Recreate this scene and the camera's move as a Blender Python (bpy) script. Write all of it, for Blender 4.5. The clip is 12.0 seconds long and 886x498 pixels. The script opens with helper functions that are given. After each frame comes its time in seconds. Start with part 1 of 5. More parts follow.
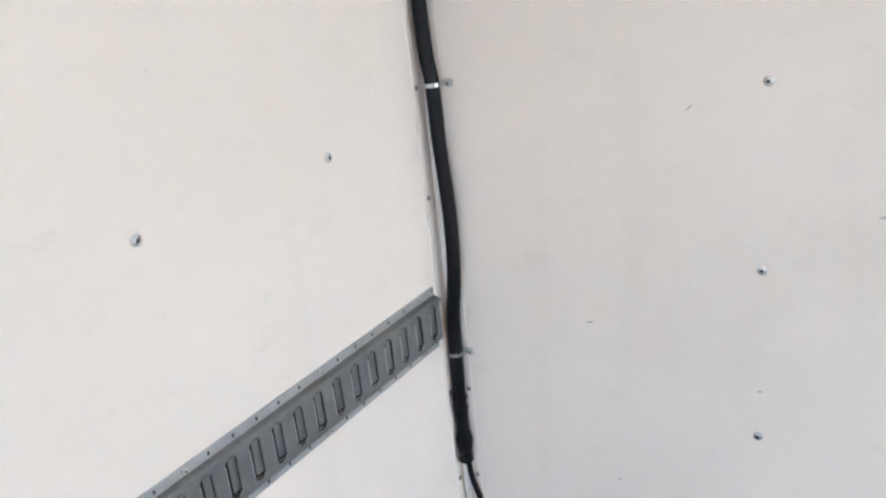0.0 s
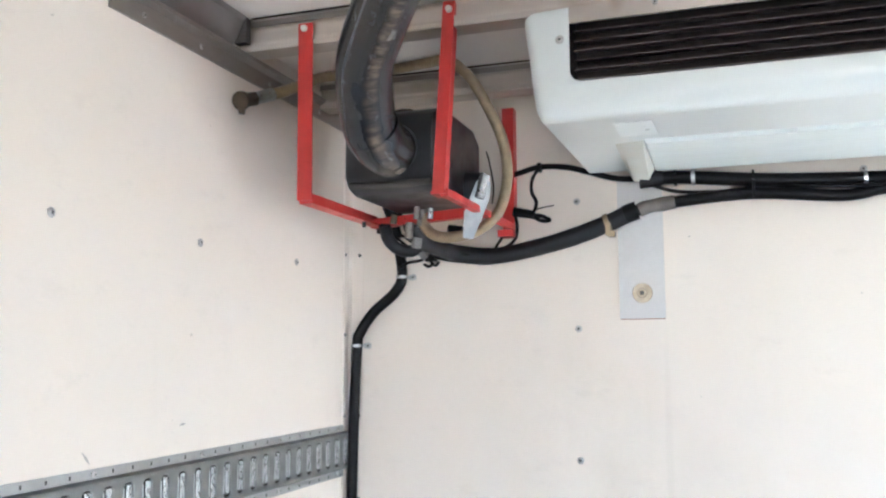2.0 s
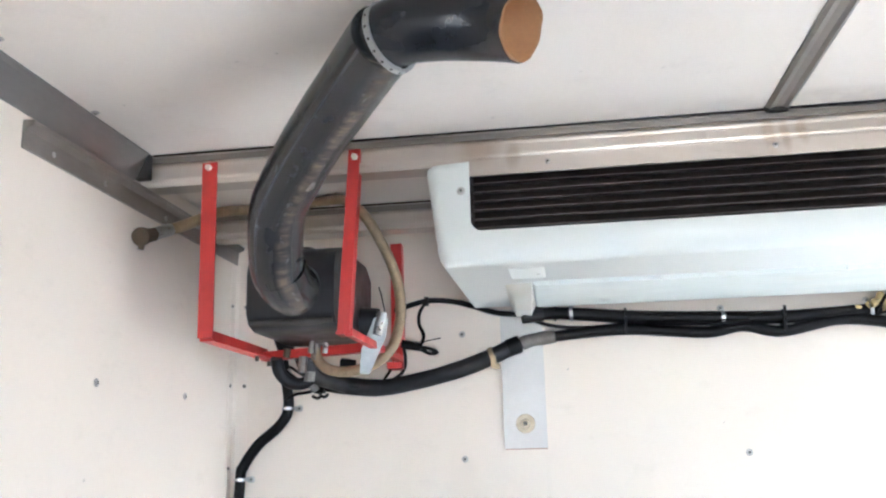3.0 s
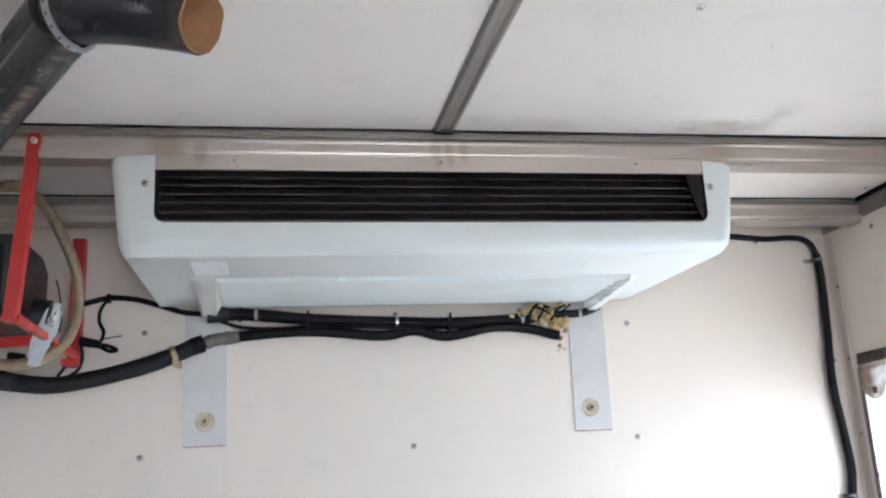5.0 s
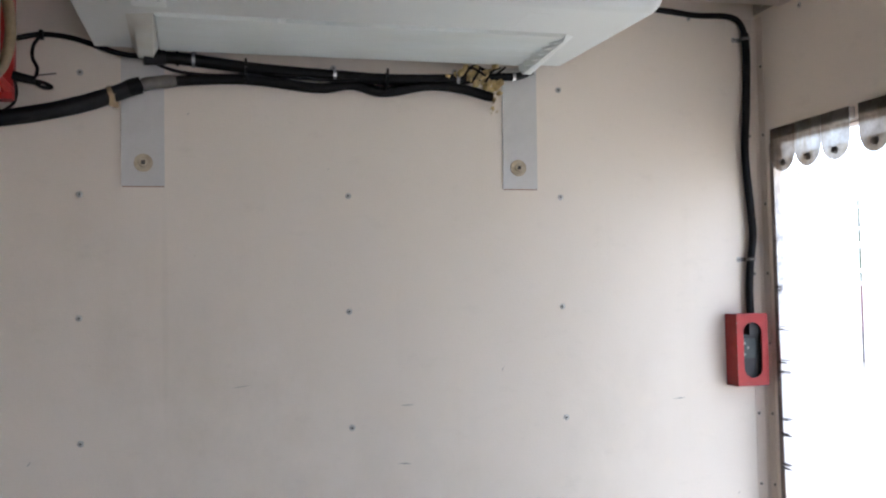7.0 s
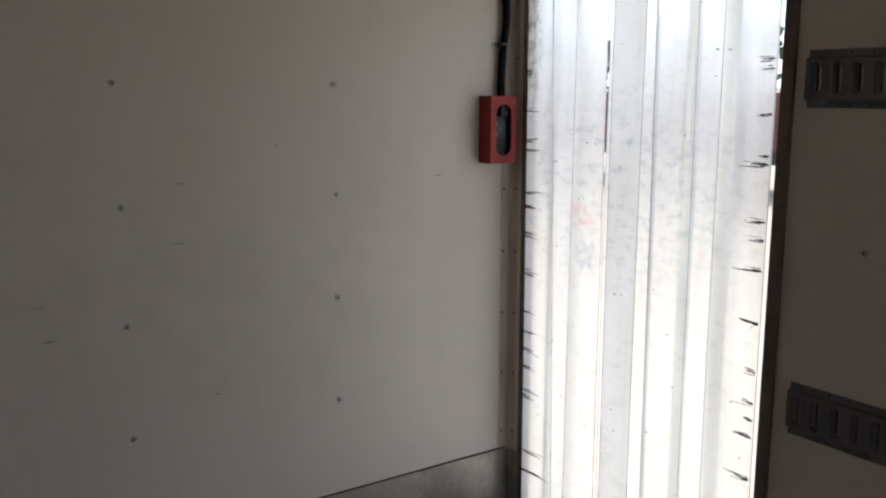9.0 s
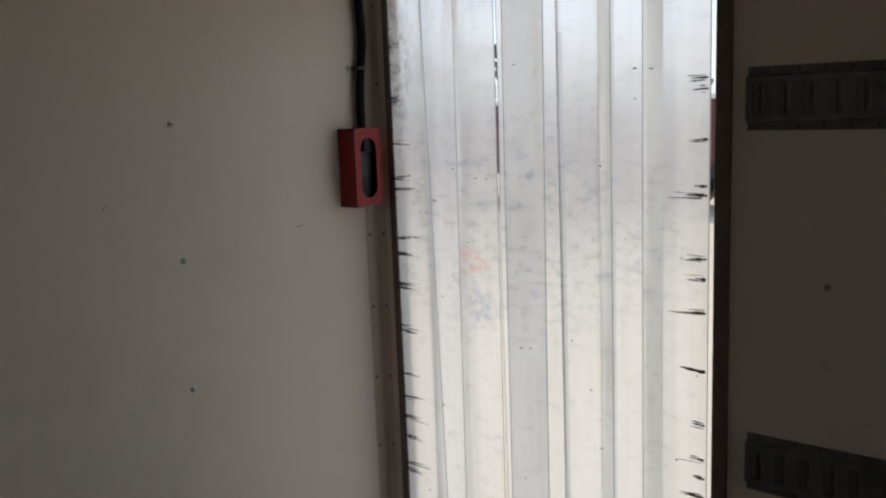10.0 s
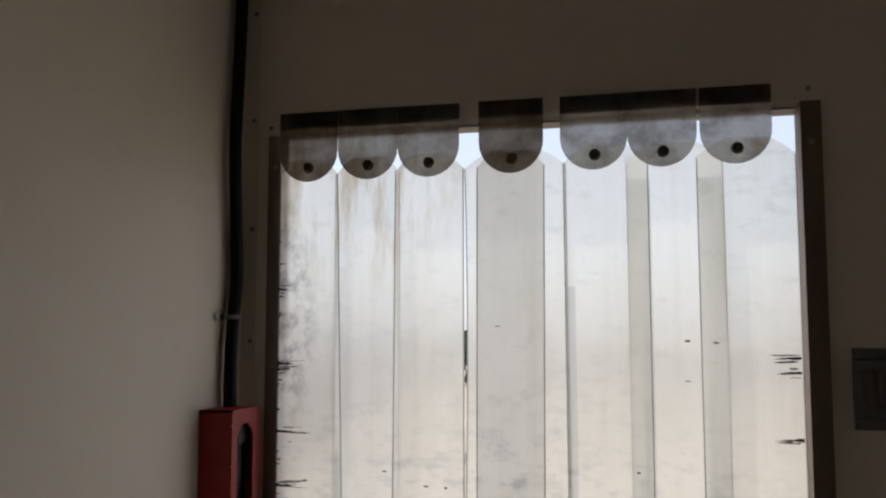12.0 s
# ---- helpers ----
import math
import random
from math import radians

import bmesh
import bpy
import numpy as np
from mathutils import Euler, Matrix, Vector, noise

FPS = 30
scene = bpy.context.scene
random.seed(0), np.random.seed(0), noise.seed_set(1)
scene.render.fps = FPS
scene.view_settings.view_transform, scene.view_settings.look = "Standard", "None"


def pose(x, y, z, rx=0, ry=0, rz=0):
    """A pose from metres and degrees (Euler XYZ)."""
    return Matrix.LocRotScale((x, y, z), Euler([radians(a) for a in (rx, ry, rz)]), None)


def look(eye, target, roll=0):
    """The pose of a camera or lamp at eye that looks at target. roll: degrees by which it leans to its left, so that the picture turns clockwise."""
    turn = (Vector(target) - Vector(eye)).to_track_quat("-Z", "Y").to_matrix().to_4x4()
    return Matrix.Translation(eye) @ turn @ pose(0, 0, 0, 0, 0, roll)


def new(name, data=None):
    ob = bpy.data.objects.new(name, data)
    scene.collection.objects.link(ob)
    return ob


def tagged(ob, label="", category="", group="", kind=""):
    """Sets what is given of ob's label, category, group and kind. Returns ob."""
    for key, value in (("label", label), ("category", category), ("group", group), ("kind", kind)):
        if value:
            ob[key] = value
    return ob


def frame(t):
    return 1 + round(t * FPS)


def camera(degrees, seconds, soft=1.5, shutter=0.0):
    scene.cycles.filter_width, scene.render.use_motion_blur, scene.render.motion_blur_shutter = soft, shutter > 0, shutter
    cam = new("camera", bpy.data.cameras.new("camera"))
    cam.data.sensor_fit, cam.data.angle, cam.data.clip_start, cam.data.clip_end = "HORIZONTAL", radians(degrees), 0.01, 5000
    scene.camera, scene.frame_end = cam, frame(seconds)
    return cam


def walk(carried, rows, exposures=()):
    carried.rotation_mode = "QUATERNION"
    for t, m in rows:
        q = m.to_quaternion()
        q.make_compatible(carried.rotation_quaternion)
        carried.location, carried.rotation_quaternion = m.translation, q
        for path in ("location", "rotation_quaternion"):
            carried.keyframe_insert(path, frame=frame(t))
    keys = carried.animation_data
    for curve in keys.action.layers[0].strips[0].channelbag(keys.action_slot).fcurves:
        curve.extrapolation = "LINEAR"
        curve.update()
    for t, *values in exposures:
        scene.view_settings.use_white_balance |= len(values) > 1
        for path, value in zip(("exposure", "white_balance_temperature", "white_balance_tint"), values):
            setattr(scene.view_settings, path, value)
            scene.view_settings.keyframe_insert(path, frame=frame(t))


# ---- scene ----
cam = camera(52.5, 12.0, soft=2.2)
PATH = [
    (0, (0.938, -1.394, 1.449), (-0.106, 0.162, 0.75), -6.2),
    (0.5, (0.852, -1.709, 1.538), (0.084, 0.084, 1.1), -5.2),
    (1, (0.863, -1.939, 1.635), (0.228, -0.048, 1.49), -2.4),
    (1.5, (0.975, -2.094, 1.692), (0.302, -0.212, 1.764), -1.5),
    (2, (1.024, -2.208, 1.742), (0.38, -0.329, 1.972), -0.2),
    (2.5, (0.946, -2.278, 1.787), (0.476, -0.372, 2.171), -0.6),
    (2.7, (0.909, -2.295, 1.8), (0.525, -0.38, 2.227), -1.0),
    (4.3, (1.011, -2.372, 1.76), (1.094, -0.437, 2.259), -1.8),
    (4.5, (0.978, -2.378, 1.716), (1.157, -0.456, 2.239), -2.1),
    (5, (0.992, -2.409, 1.704), (1.33, -0.503, 2.206), -2.9),
    (5.5, (1.015, -2.415, 1.688), (1.447, -0.522, 2.166), -3.1),
    (6, (0.991, -2.402, 1.65), (1.466, -0.496, 2.031), -2.8),
    (6.5, (0.956, -2.408, 1.609), (1.454, -0.485, 1.842), -2.0),
    (7, (0.972, -2.459, 1.539), (1.452, -0.52, 1.628), -1.1),
    (7.5, (0.99, -2.55, 1.54), (1.438, -0.606, 1.39), -1.0),
    (7.7, (0.97, -2.573, 1.495), (1.422, -0.637, 1.276), -1.6),
    (9.3, (0.682, -2.223, 1.465), (1.936, -0.708, 1.102), -0.4),
    (9.5, (0.703, -2.112, 1.503), (2.028, -0.661, 1.13), -1.3),
    (10, (0.72, -1.804, 1.505), (2.241, -0.544, 1.187), -2.1),
    (10.5, (0.752, -1.514, 1.538), (2.428, -0.456, 1.273), -2.7),
    (11, (0.85, -1.273, 1.571), (2.622, -0.36, 1.41), -1.7),
    (11.5, (0.954, -1.115, 1.604), (2.761, -0.26, 1.584), -1.3),
    (12, (1.014, -0.804, 1.585), (2.946, -0.321, 1.768), 0.0),
]
EXPOSURES = [
    (0, 3.8, 5340, 12), (1.5, 3.88, 5190, 11), (2.5, 4.28, 5150, 11), (4.5, 3.69, 5080, 13), (5.5, 3.36, 5120, 13), (6.5, 2.87, 5280, 16),
    (7.5, 2.10, 5700, 14), (9.5, 0.37, 6050, 14), (10.5, 0.08, 6250, 15), (12, 0.06, 6480, 15),
]
walk(cam, [(t, look(eye, target, roll)) for t, eye, target, roll in PATH],
     EXPOSURES)

# ---------------------------------------------------------------- light
world = bpy.data.worlds.new("overcast_daylight")
world.use_nodes = True
scene.world = world
wn = world.node_tree
sky = wn.nodes.new("ShaderNodeTexSky")
sky.sky_type = "NISHITA"
sky.sun_disc = False
sky.sun_elevation = radians(52)
sky.sun_rotation = radians(20)
sky.air_density, sky.dust_density, sky.ozone_density = 1.0, 1.0, 1.0
wn.nodes["Background"].inputs["Strength"].default_value = 0.15
veil = wn.nodes.new("ShaderNodeMix")          # thin even cloud over the sky
veil.data_type = "RGBA"
veil.inputs[0].default_value = 0.6
veil.inputs[7].default_value = (6.0, 6.6, 7.4, 1)
wn.links.new(sky.outputs["Color"], veil.inputs[6])
wn.links.new(veil.outputs[2], wn.nodes["Background"].inputs["Color"])

sun = new("sun", bpy.data.lights.new("sun", "SUN"))
sun.data.energy, sun.data.angle, sun.data.color = 2.0, radians(0.6), (1.0, 0.95, 0.86)
sun.matrix_world = look((9, 25, 32), (0, 0, 0))

# ---------------------------------------------------------------- sizes of the truck box
W = 2.597         # inner width
LEN = 6.0         # inner length
TOP = 2.456       # main ceiling
LOW = 2.427       # lower ceiling over the front end
DOOR_N, DOOR_F, DOOR_H = -0.088, -1.024, 1.963   # side door opening
UP = Vector((0, 0, 1))


# ---------------------------------------------------------------- materials
def shader(name):
    m = bpy.data.materials.new(name)
    m.use_nodes = True
    nt = m.node_tree
    return m, nt, nt.nodes["Principled BSDF"]


def ramp(nt, source, stops):
    r = nt.nodes.new("ShaderNodeValToRGB")
    while len(r.color_ramp.elements) < len(stops):
        r.color_ramp.elements.new(0.5)
    for e, (pos, col) in zip(r.color_ramp.elements, stops):
        e.position = pos
        e.color = (*col, 1) if len(col) == 3 else col
    nt.links.new(source, r.inputs["Fac"])
    return r.outputs["Color"]


def noise_tex(nt, scale, detail=4.0, rough=0.55, stretch=(1, 1, 1), coord="Object"):
    tc = nt.nodes.new("ShaderNodeTexCoord")
    mp = nt.nodes.new("ShaderNodeMapping")
    mp.inputs["Scale"].default_value = stretch
    n = nt.nodes.new("ShaderNodeTexNoise")
    n.inputs["Scale"].default_value = scale
    n.inputs["Detail"].default_value = detail
    n.inputs["Roughness"].default_value = rough
    if coord == "Place":
        nt.links.new(nt.nodes.new("ShaderNodeNewGeometry").outputs["Position"], mp.inputs["Vector"])
    else:
        nt.links.new(tc.outputs[coord], mp.inputs["Vector"])
    nt.links.new(mp.outputs["Vector"], n.inputs["Vector"])
    return n.outputs["Fac"]


def mixed(nt, fac, a, b, kind="MIX"):
    m = nt.nodes.new("ShaderNodeMix")
    m.data_type, m.blend_type = "RGBA", kind
    for slot, v in ((0, fac), (6, a), (7, b)):
        if isinstance(v, bpy.types.NodeSocket):
            nt.links.new(v, m.inputs[slot])
        elif isinstance(v, (int, float)):
            m.inputs[slot].default_value = v
        else:
            m.inputs[slot].default_value = (*v, 1)
    return m.outputs[2]


def bumped(nt, bsdf, height, strength, distance):
    b = nt.nodes.new("ShaderNodeBump")
    b.inputs["Strength"].default_value, b.inputs["Distance"].default_value = strength, distance
    nt.links.new(height, b.inputs["Height"])
    nt.links.new(b.outputs["Normal"], bsdf.inputs["Normal"])


def simple(name, col, rough=0.5, metal=0.0, var=0.15, scale=12.0, grain=120.0, bump=0.15, dirt=None, dirt_amount=0.5, spec=0.5,
           stretch=(1, 1, 1)):
    """Colour with two scales of variation, a fine relief, and patches of dirt if a colour for it is given."""
    m, nt, b = shader(name)
    lo = tuple(c * (1 - var) for c in col)
    hi = tuple(min(1, c * (1 + var)) for c in col)
    big = ramp(nt, noise_tex(nt, scale, stretch=stretch), [(0.3, lo), (0.7, hi)])
    fine = noise_tex(nt, grain, 3.0, stretch=stretch)
    out = mixed(nt, 0.25, big, ramp(nt, fine, [(0.3, lo), (0.7, hi)]))
    if dirt:
        f = ramp(nt, noise_tex(nt, scale * 0.6, 8.0, 0.7, stretch=stretch), [(0.45, (0, 0, 0)), (0.75, (dirt_amount,) * 3)])
        out = mixed(nt, f, out, dirt)
    nt.links.new(out, b.inputs["Base Color"])
    r = ramp(nt, noise_tex(nt, scale * 1.7, stretch=stretch), [(0.3, (max(0, rough - 0.1),) * 3), (0.7, (min(1, rough + 0.1),) * 3)])
    nt.links.new(r, b.inputs["Roughness"])
    b.inputs["Metallic"].default_value = metal
    b.inputs["Specular IOR Level"].default_value = spec
    bumped(nt, b, fine, bump, 0.002)
    return m


def spot(nt, centre, size):
    """1 at a place, falling to 0 at its ellipsoid's edge."""
    mp = nt.nodes.new("ShaderNodeMapping")
    mp.inputs["Location"].default_value = tuple(-c / r for c, r in zip(centre, size))
    mp.inputs["Scale"].default_value = tuple(1 / r for r in size)
    g = nt.nodes.new("ShaderNodeTexGradient")
    g.gradient_type = "SPHERICAL"
    nt.links.new(nt.nodes.new("ShaderNodeNewGeometry").outputs["Position"], mp.inputs["Vector"])
    nt.links.new(mp.outputs["Vector"], g.inputs["Vector"])
    return ramp(nt, g.outputs["Fac"], [(0.0, (0, 0, 0)), (0.55, (1, 1, 1))])


def wall_material(name, col, stain):
    """White glass-fibre lining: faint pimples, waviness, grey smears and yellowish runs."""
    m, nt, b = shader(name)
    base = ramp(nt, noise_tex(nt, 1.1, 3.0), [(0.3, tuple(c * 0.92 for c in col)), (0.7, col)])
    smear = ramp(nt, noise_tex(nt, 7.0, 8.0, 0.75, (1, 1, 2.2)), [(0.56, (0, 0, 0)), (0.8, (0.3,) * 3)])
    base = mixed(nt, smear, base, tuple(c * 0.72 for c in stain))
    runs = ramp(nt, noise_tex(nt, 5.0, 5.0, 0.6, (1.6, 1.6, 0.12)), [(0.58, (0, 0, 0)), (0.82, (0.28,) * 3)])
    base = mixed(nt, runs, base, stain)
    speck = ramp(nt, noise_tex(nt, 38.0, 2.0, 0.5), [(0.77, (0, 0, 0)), (0.81, (0.5,) * 3)])
    base = mixed(nt, speck, base, tuple(c * 0.55 for c in stain))
    # broad faint stains on the front wall
    for x, z, w, h, k in ((0.98, 1.15, 0.40, 0.55, 0.42), (0.60, 1.55, 0.26, 0.40, 0.32), (1.75, 0.75, 0.45, 0.35, 0.33), (0.62, 0.80, 0.40, 0.30, 0.25), (2.10, 1.15, 0.30, 0.30, 0.30), (1.45, 0.95, 0.30, 0.40, 0.27)):
        blot = ramp(nt, noise_tex(nt, 6.0, 6.0, 0.65, (1, 1, 0.7)), [(0.35, (0, 0, 0)), (0.70, (k,) * 3)])
        base = mixed(nt, mixed(nt, 1.0, blot, spot(nt, (x, 0, z), (w, 0.1, h)), "MULTIPLY"), base, tuple(c * 0.88 for c in stain))
    # thin brown runs below the two straps
    for x, z, h in ((0.829, 1.52, 0.36),):
        base = mixed(nt, mixed(nt, 0.88, spot(nt, (x, 0, z), (0.011, 0.05, h)), (0, 0, 0)), base, tuple(c * 0.8 for c in stain))
    # brownish damp marks on the ceiling beside the beam
    for x, y, w, h, k in ((1.96, -0.625, 0.16, 0.06, 0.75), (2.05, -0.71, 0.06, 0.09, 0.45), (1.45, -0.63, 0.30, 0.05, 0.3)):
        blot = ramp(nt, noise_tex(nt, 12.0, 6.0, 0.65), [(0.36, (0, 0, 0)), (0.62, (k,) * 3)])
        base = mixed(nt, mixed(nt, 1.0, blot, spot(nt, (x, y, 2.456), (w, h, 0.1)), "MULTIPLY"), base, tuple(c * 0.66 for c in stain))
    nt.links.new(base, b.inputs["Base Color"])
    nt.links.new(ramp(nt, noise_tex(nt, 9.0), [(0.3, (0.42,) * 3), (0.7, (0.58,) * 3)]), b.inputs["Roughness"])
    b.inputs["Specular IOR Level"].default_value = 0.4
    wave = nt.nodes.new("ShaderNodeMath")
    wave.operation = "MULTIPLY_ADD"
    nt.links.new(noise_tex(nt, 160.0, 2.0), wave.inputs[0])
    wave.inputs[1].default_value = 0.12
    nt.links.new(noise_tex(nt, 2.5, 2.0), wave.inputs[2])
    bumped(nt, b, wave.outputs[0], 0.25, 0.012)
    return m


def pvc_material(name, tint, clear, haze, dirt, rough=0.42, smoky=False):
    """Milky see-through plastic sheet: part scatters the daylight, part lets it straight through, with grime and scuffs."""
    m = bpy.data.materials.new(name)
    m.use_nodes = True
    nt = m.node_tree
    nt.nodes.remove(nt.nodes["Principled BSDF"])

    def shade(*k):
        return tuple(c * q for c, q in zip(tint, k))

    def grime(col, mask, scale, stretch, lo, hi, amount, to, detail=6.0):
        n = ramp(nt, noise_tex(nt, scale, detail, 0.65, stretch, "Place"), [(lo, (0, 0, 0)), (hi, (amount,) * 3)])
        return mixed(nt, mixed(nt, 1.0, n, mask, "MULTIPLY") if mask is not None else n, col, to)

    cloud = ramp(nt, noise_tex(nt, 2.4, 4.0, 0.6, (1, 2.2, 1.0), "Place"), [(0.30, (0.15,) * 3), (0.60, (1, 1, 1))])
    col = grime(tint, None, 3.0, (1, 2.5, 0.9), 0.42, 0.70, 0.45, shade(0.86, 0.86, 0.85))
    col = grime(col, None, 9.0, (1, 3.2, 0.16), 0.48, 0.74, 0.4, shade(0.85, 0.82, 0.76))
    col = grime(col, cloud, 16.0, (1, 1.2, 2.4), 0.53, 0.72, dirt, shade(0.62, 0.61, 0.59), 8.0)
    # rubbed band at chest height
    col = grime(col, spot(nt, (W, -0.45, 1.17), (1.0, 0.75, 0.36)), 17.0, (1, 1.1, 2.2), 0.51, 0.68, 0.6, shade(0.62, 0.65, 0.69), 8.0)
    # brown runs under the hangers beside the front wall, and the mottled patch on the first strip
    col = grime(col, spot(nt, (W, -0.20, 1.87), (0.5, 0.30, 0.24)), 9.0, (1, 2.8, 0.5), 0.46, 0.68, 0.75, shade(0.58, 0.44, 0.29), 4.0)
    col = grime(col, spot(nt, (W, -0.105, 1.62), (0.5, 0.075, 0.26)), 34.0, (1, 1.0, 0.8), 0.46, 0.62, 0.7, shade(0.44, 0.44, 0.46), 8.0)
    # faint red and blue rubs on the third strip
    col = grime(col, spot(nt, (W, -0.36, 1.09), (0.5, 0.075, 0.05)), 30.0, (1, 0.8, 2.0), 0.42, 0.62, 0.55, shade(0.95, 0.55, 0.56))
    col = grime(col, spot(nt, (W, -0.39, 0.97), (0.5, 0.06, 0.07)), 26.0, (1, 1.4, 1.4), 0.40, 0.62, 0.6, shade(0.50, 0.56, 0.72))
    if smoky:
        # patchy soot
        col = grime(col, None, 15.0, (1, 1.0, 1.2), 0.40, 0.66, 0.8, shade(0.42, 0.38, 0.34), 3.0)
    glow, thru, soft, face, shine = (nt.nodes.new("ShaderNodeBsdf" + k) for k in ("Translucent", "Transparent", "Refraction", "Diffuse", "Glossy"))
    for n in (glow, thru, soft, face):
        nt.links.new(col, n.inputs["Color"])
    soft.inputs["IOR"].default_value, soft.inputs["Roughness"].default_value = 1.28, rough
    shine.inputs["Roughness"].default_value = 0.25
    zero, one, two, three = (nt.nodes.new("ShaderNodeMixShader") for _ in range(4))
    zero.inputs[0].default_value = 0.88
    nt.links.new(thru.outputs[0], zero.inputs[1])
    nt.links.new(soft.outputs[0], zero.inputs[2])
    one.inputs[0].default_value = clear
    nt.links.new(glow.outputs[0], one.inputs[1])
    nt.links.new(zero.outputs[0], one.inputs[2])
    two.inputs[0].default_value = haze
    nt.links.new(one.outputs[0], two.inputs[1])
    nt.links.new(face.outputs[0], two.inputs[2])
    fres = nt.nodes.new("ShaderNodeFresnel")
    fres.inputs["IOR"].default_value = 1.35
    nt.links.new(fres.outputs[0], three.inputs[0])
    nt.links.new(two.outputs[0], three.inputs[1])
    nt.links.new(shine.outputs[0], three.inputs[2])
    nt.links.new(three.outputs[0], nt.nodes["Material Output"].inputs["Surface"])
    return m


def beam_material():
    """Bare aluminium: soft brownish bloom drawn out along the bar, smooth sheen."""
    m, nt, b = shader("stained_aluminium")
    col = ramp(nt, noise_tex(nt, 2.0, 1.5, 0.4, (1.0, 1.0, 1.0)), [(0.3, (0.47, 0.415, 0.355)), (0.7, (0.56, 0.505, 0.445))])
    # brown smudges, and rusty runs below the end of the ceiling strip
    for x, z, w, h, k in ((0.74, 2.42, 0.05, 0.05, 0.5), (0.81, 2.40, 0.02, 0.04, 0.5), (1.06, 2.43, 0.06, 0.03, 0.3), (1.312, 2.41, 0.016, 0.06, 0.45), (1.342, 2.40, 0.012, 0.05, 0.45),
                          (1.375, 2.41, 0.014, 0.04, 0.5), (1.98, 2.42, 0.05, 0.04, 0.35)):
        fade = mixed(nt, 1.0, spot(nt, (x, -0.575, z), (w, 0.1, h)), (k, k, k), "MULTIPLY")
        col = mixed(nt, fade, col, (0.36, 0.265, 0.175))
    nt.links.new(col, b.inputs["Base Color"])
    b.inputs["Roughness"].default_value = 0.31
    b.inputs["Metallic"].default_value = 0.75
    return m


M_WALL = wall_material("white_lining", (0.755, 0.672, 0.575), (0.62, 0.55, 0.45))
M_CEIL = wall_material("ceiling_lining", (0.79, 0.722, 0.645), (0.60, 0.53, 0.43))
M_TRIMW = simple("white_trim", (0.745, 0.665, 0.575), 0.5, var=0.05, dirt=(0.50, 0.43, 0.35), dirt_amount=0.35, bump=0.03)
M_FLANGE = simple("bright_zinc_flange", (0.37, 0.37, 0.355), 0.45, 0.6, 0.12, 22, 160, 0.05, dirt=(0.36, 0.35, 0.33), dirt_amount=0.5)
# white trim with dirt; the browner base colour holds the backlit corner's shade
M_TRIMD = simple("shaded_dirty_white_trim", (0.64, 0.55, 0.46), 0.5, var=0.06, dirt=(0.46, 0.38, 0.30), dirt_amount=0.5, bump=0.0, stretch=(1, 1, 0.25))
M_STEEL = simple("galvanised_steel", (0.208, 0.211, 0.198), 0.42, 0.75, 0.16, 22, 160, 0.1, dirt=(0.145, 0.15, 0.152), dirt_amount=0.5)
M_ALU = beam_material()
M_ALU_Y = simple("aluminium_trim", (0.30, 0.275, 0.245), 0.40, 0.75, 0.12, 4, 60, 0.04, dirt=(0.20, 0.17, 0.14), dirt_amount=0.4, stretch=(1.5, 0.8, 1.5))
M_COVE = simple("grey_cove_metal", (0.25, 0.24, 0.228), 0.42, 0.75, 0.10, 3, 60, 0.03, stretch=(1.5, 0.6, 1.5))
M_KICK = simple("scuffed_kick_plate", (0.46, 0.43, 0.38), 0.45, 0.75, 0.2, 6, 60, 0.2, dirt=(0.16, 0.12, 0.08), dirt_amount=0.8)
M_FLOOR = simple("worn_metal_floor", (0.20, 0.19, 0.18), 0.5, 0.3, 0.2, 4, 70, 0.3, dirt=(0.09, 0.08, 0.07), dirt_amount=0.7)
# rail steel for the backlit wall: its shade is in the colour, plus dirt patches
M_DARKRAIL = simple("dirty_shaded_steel", (0.17, 0.162, 0.158), 0.55, 0.4, 0.2, 22, 160, 0.1, dirt=(0.06, 0.052, 0.046), dirt_amount=0.6)
M_PLATE = simple("zinc_plate", (0.56, 0.545, 0.52), 0.5, 0.5, 0.06, 9, 130, 0.0, dirt=(0.44, 0.42, 0.39), dirt_amount=0.4)
M_TAG = simple("bent_sheet_metal", (0.42, 0.44, 0.44), 0.42, 0.5, 0.12, 30, 200, 0.1, dirt=(0.25, 0.25, 0.24), dirt_amount=0.5)
M_SCREW = simple("screw_metal", (0.44, 0.42, 0.39), 0.4, 0.8, 0.2, 200, 900, 0.1)
# near-black: painted shade in slots and holes, also plain dark parts
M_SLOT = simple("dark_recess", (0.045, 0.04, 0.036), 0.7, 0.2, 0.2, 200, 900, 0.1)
M_BOLT = simple("brass_bolt", (0.46, 0.39, 0.28), 0.45, 0.7, 0.25, 60, 300, 0.2, dirt=(0.22, 0.17, 0.11), dirt_amount=0.7)
M_RED = simple("red_paint", (0.48, 0.030, 0.026), 0.42, 0.0, 0.16, 14, 120, 0.2, dirt=(0.24, 0.035, 0.03), dirt_amount=0.5)
M_RUBBER = simple("black_rubber", (0.006, 0.006, 0.007), 0.5, 0.0, 0.3, 25, 220, 0.25, dirt=(0.022, 0.020, 0.020), dirt_amount=0.5, spec=0.3)
M_LOOM = simple("black_conduit", (0.004, 0.0037, 0.004), 0.40, 0.0, 0.3, 40, 300, 0.3, spec=0.14)


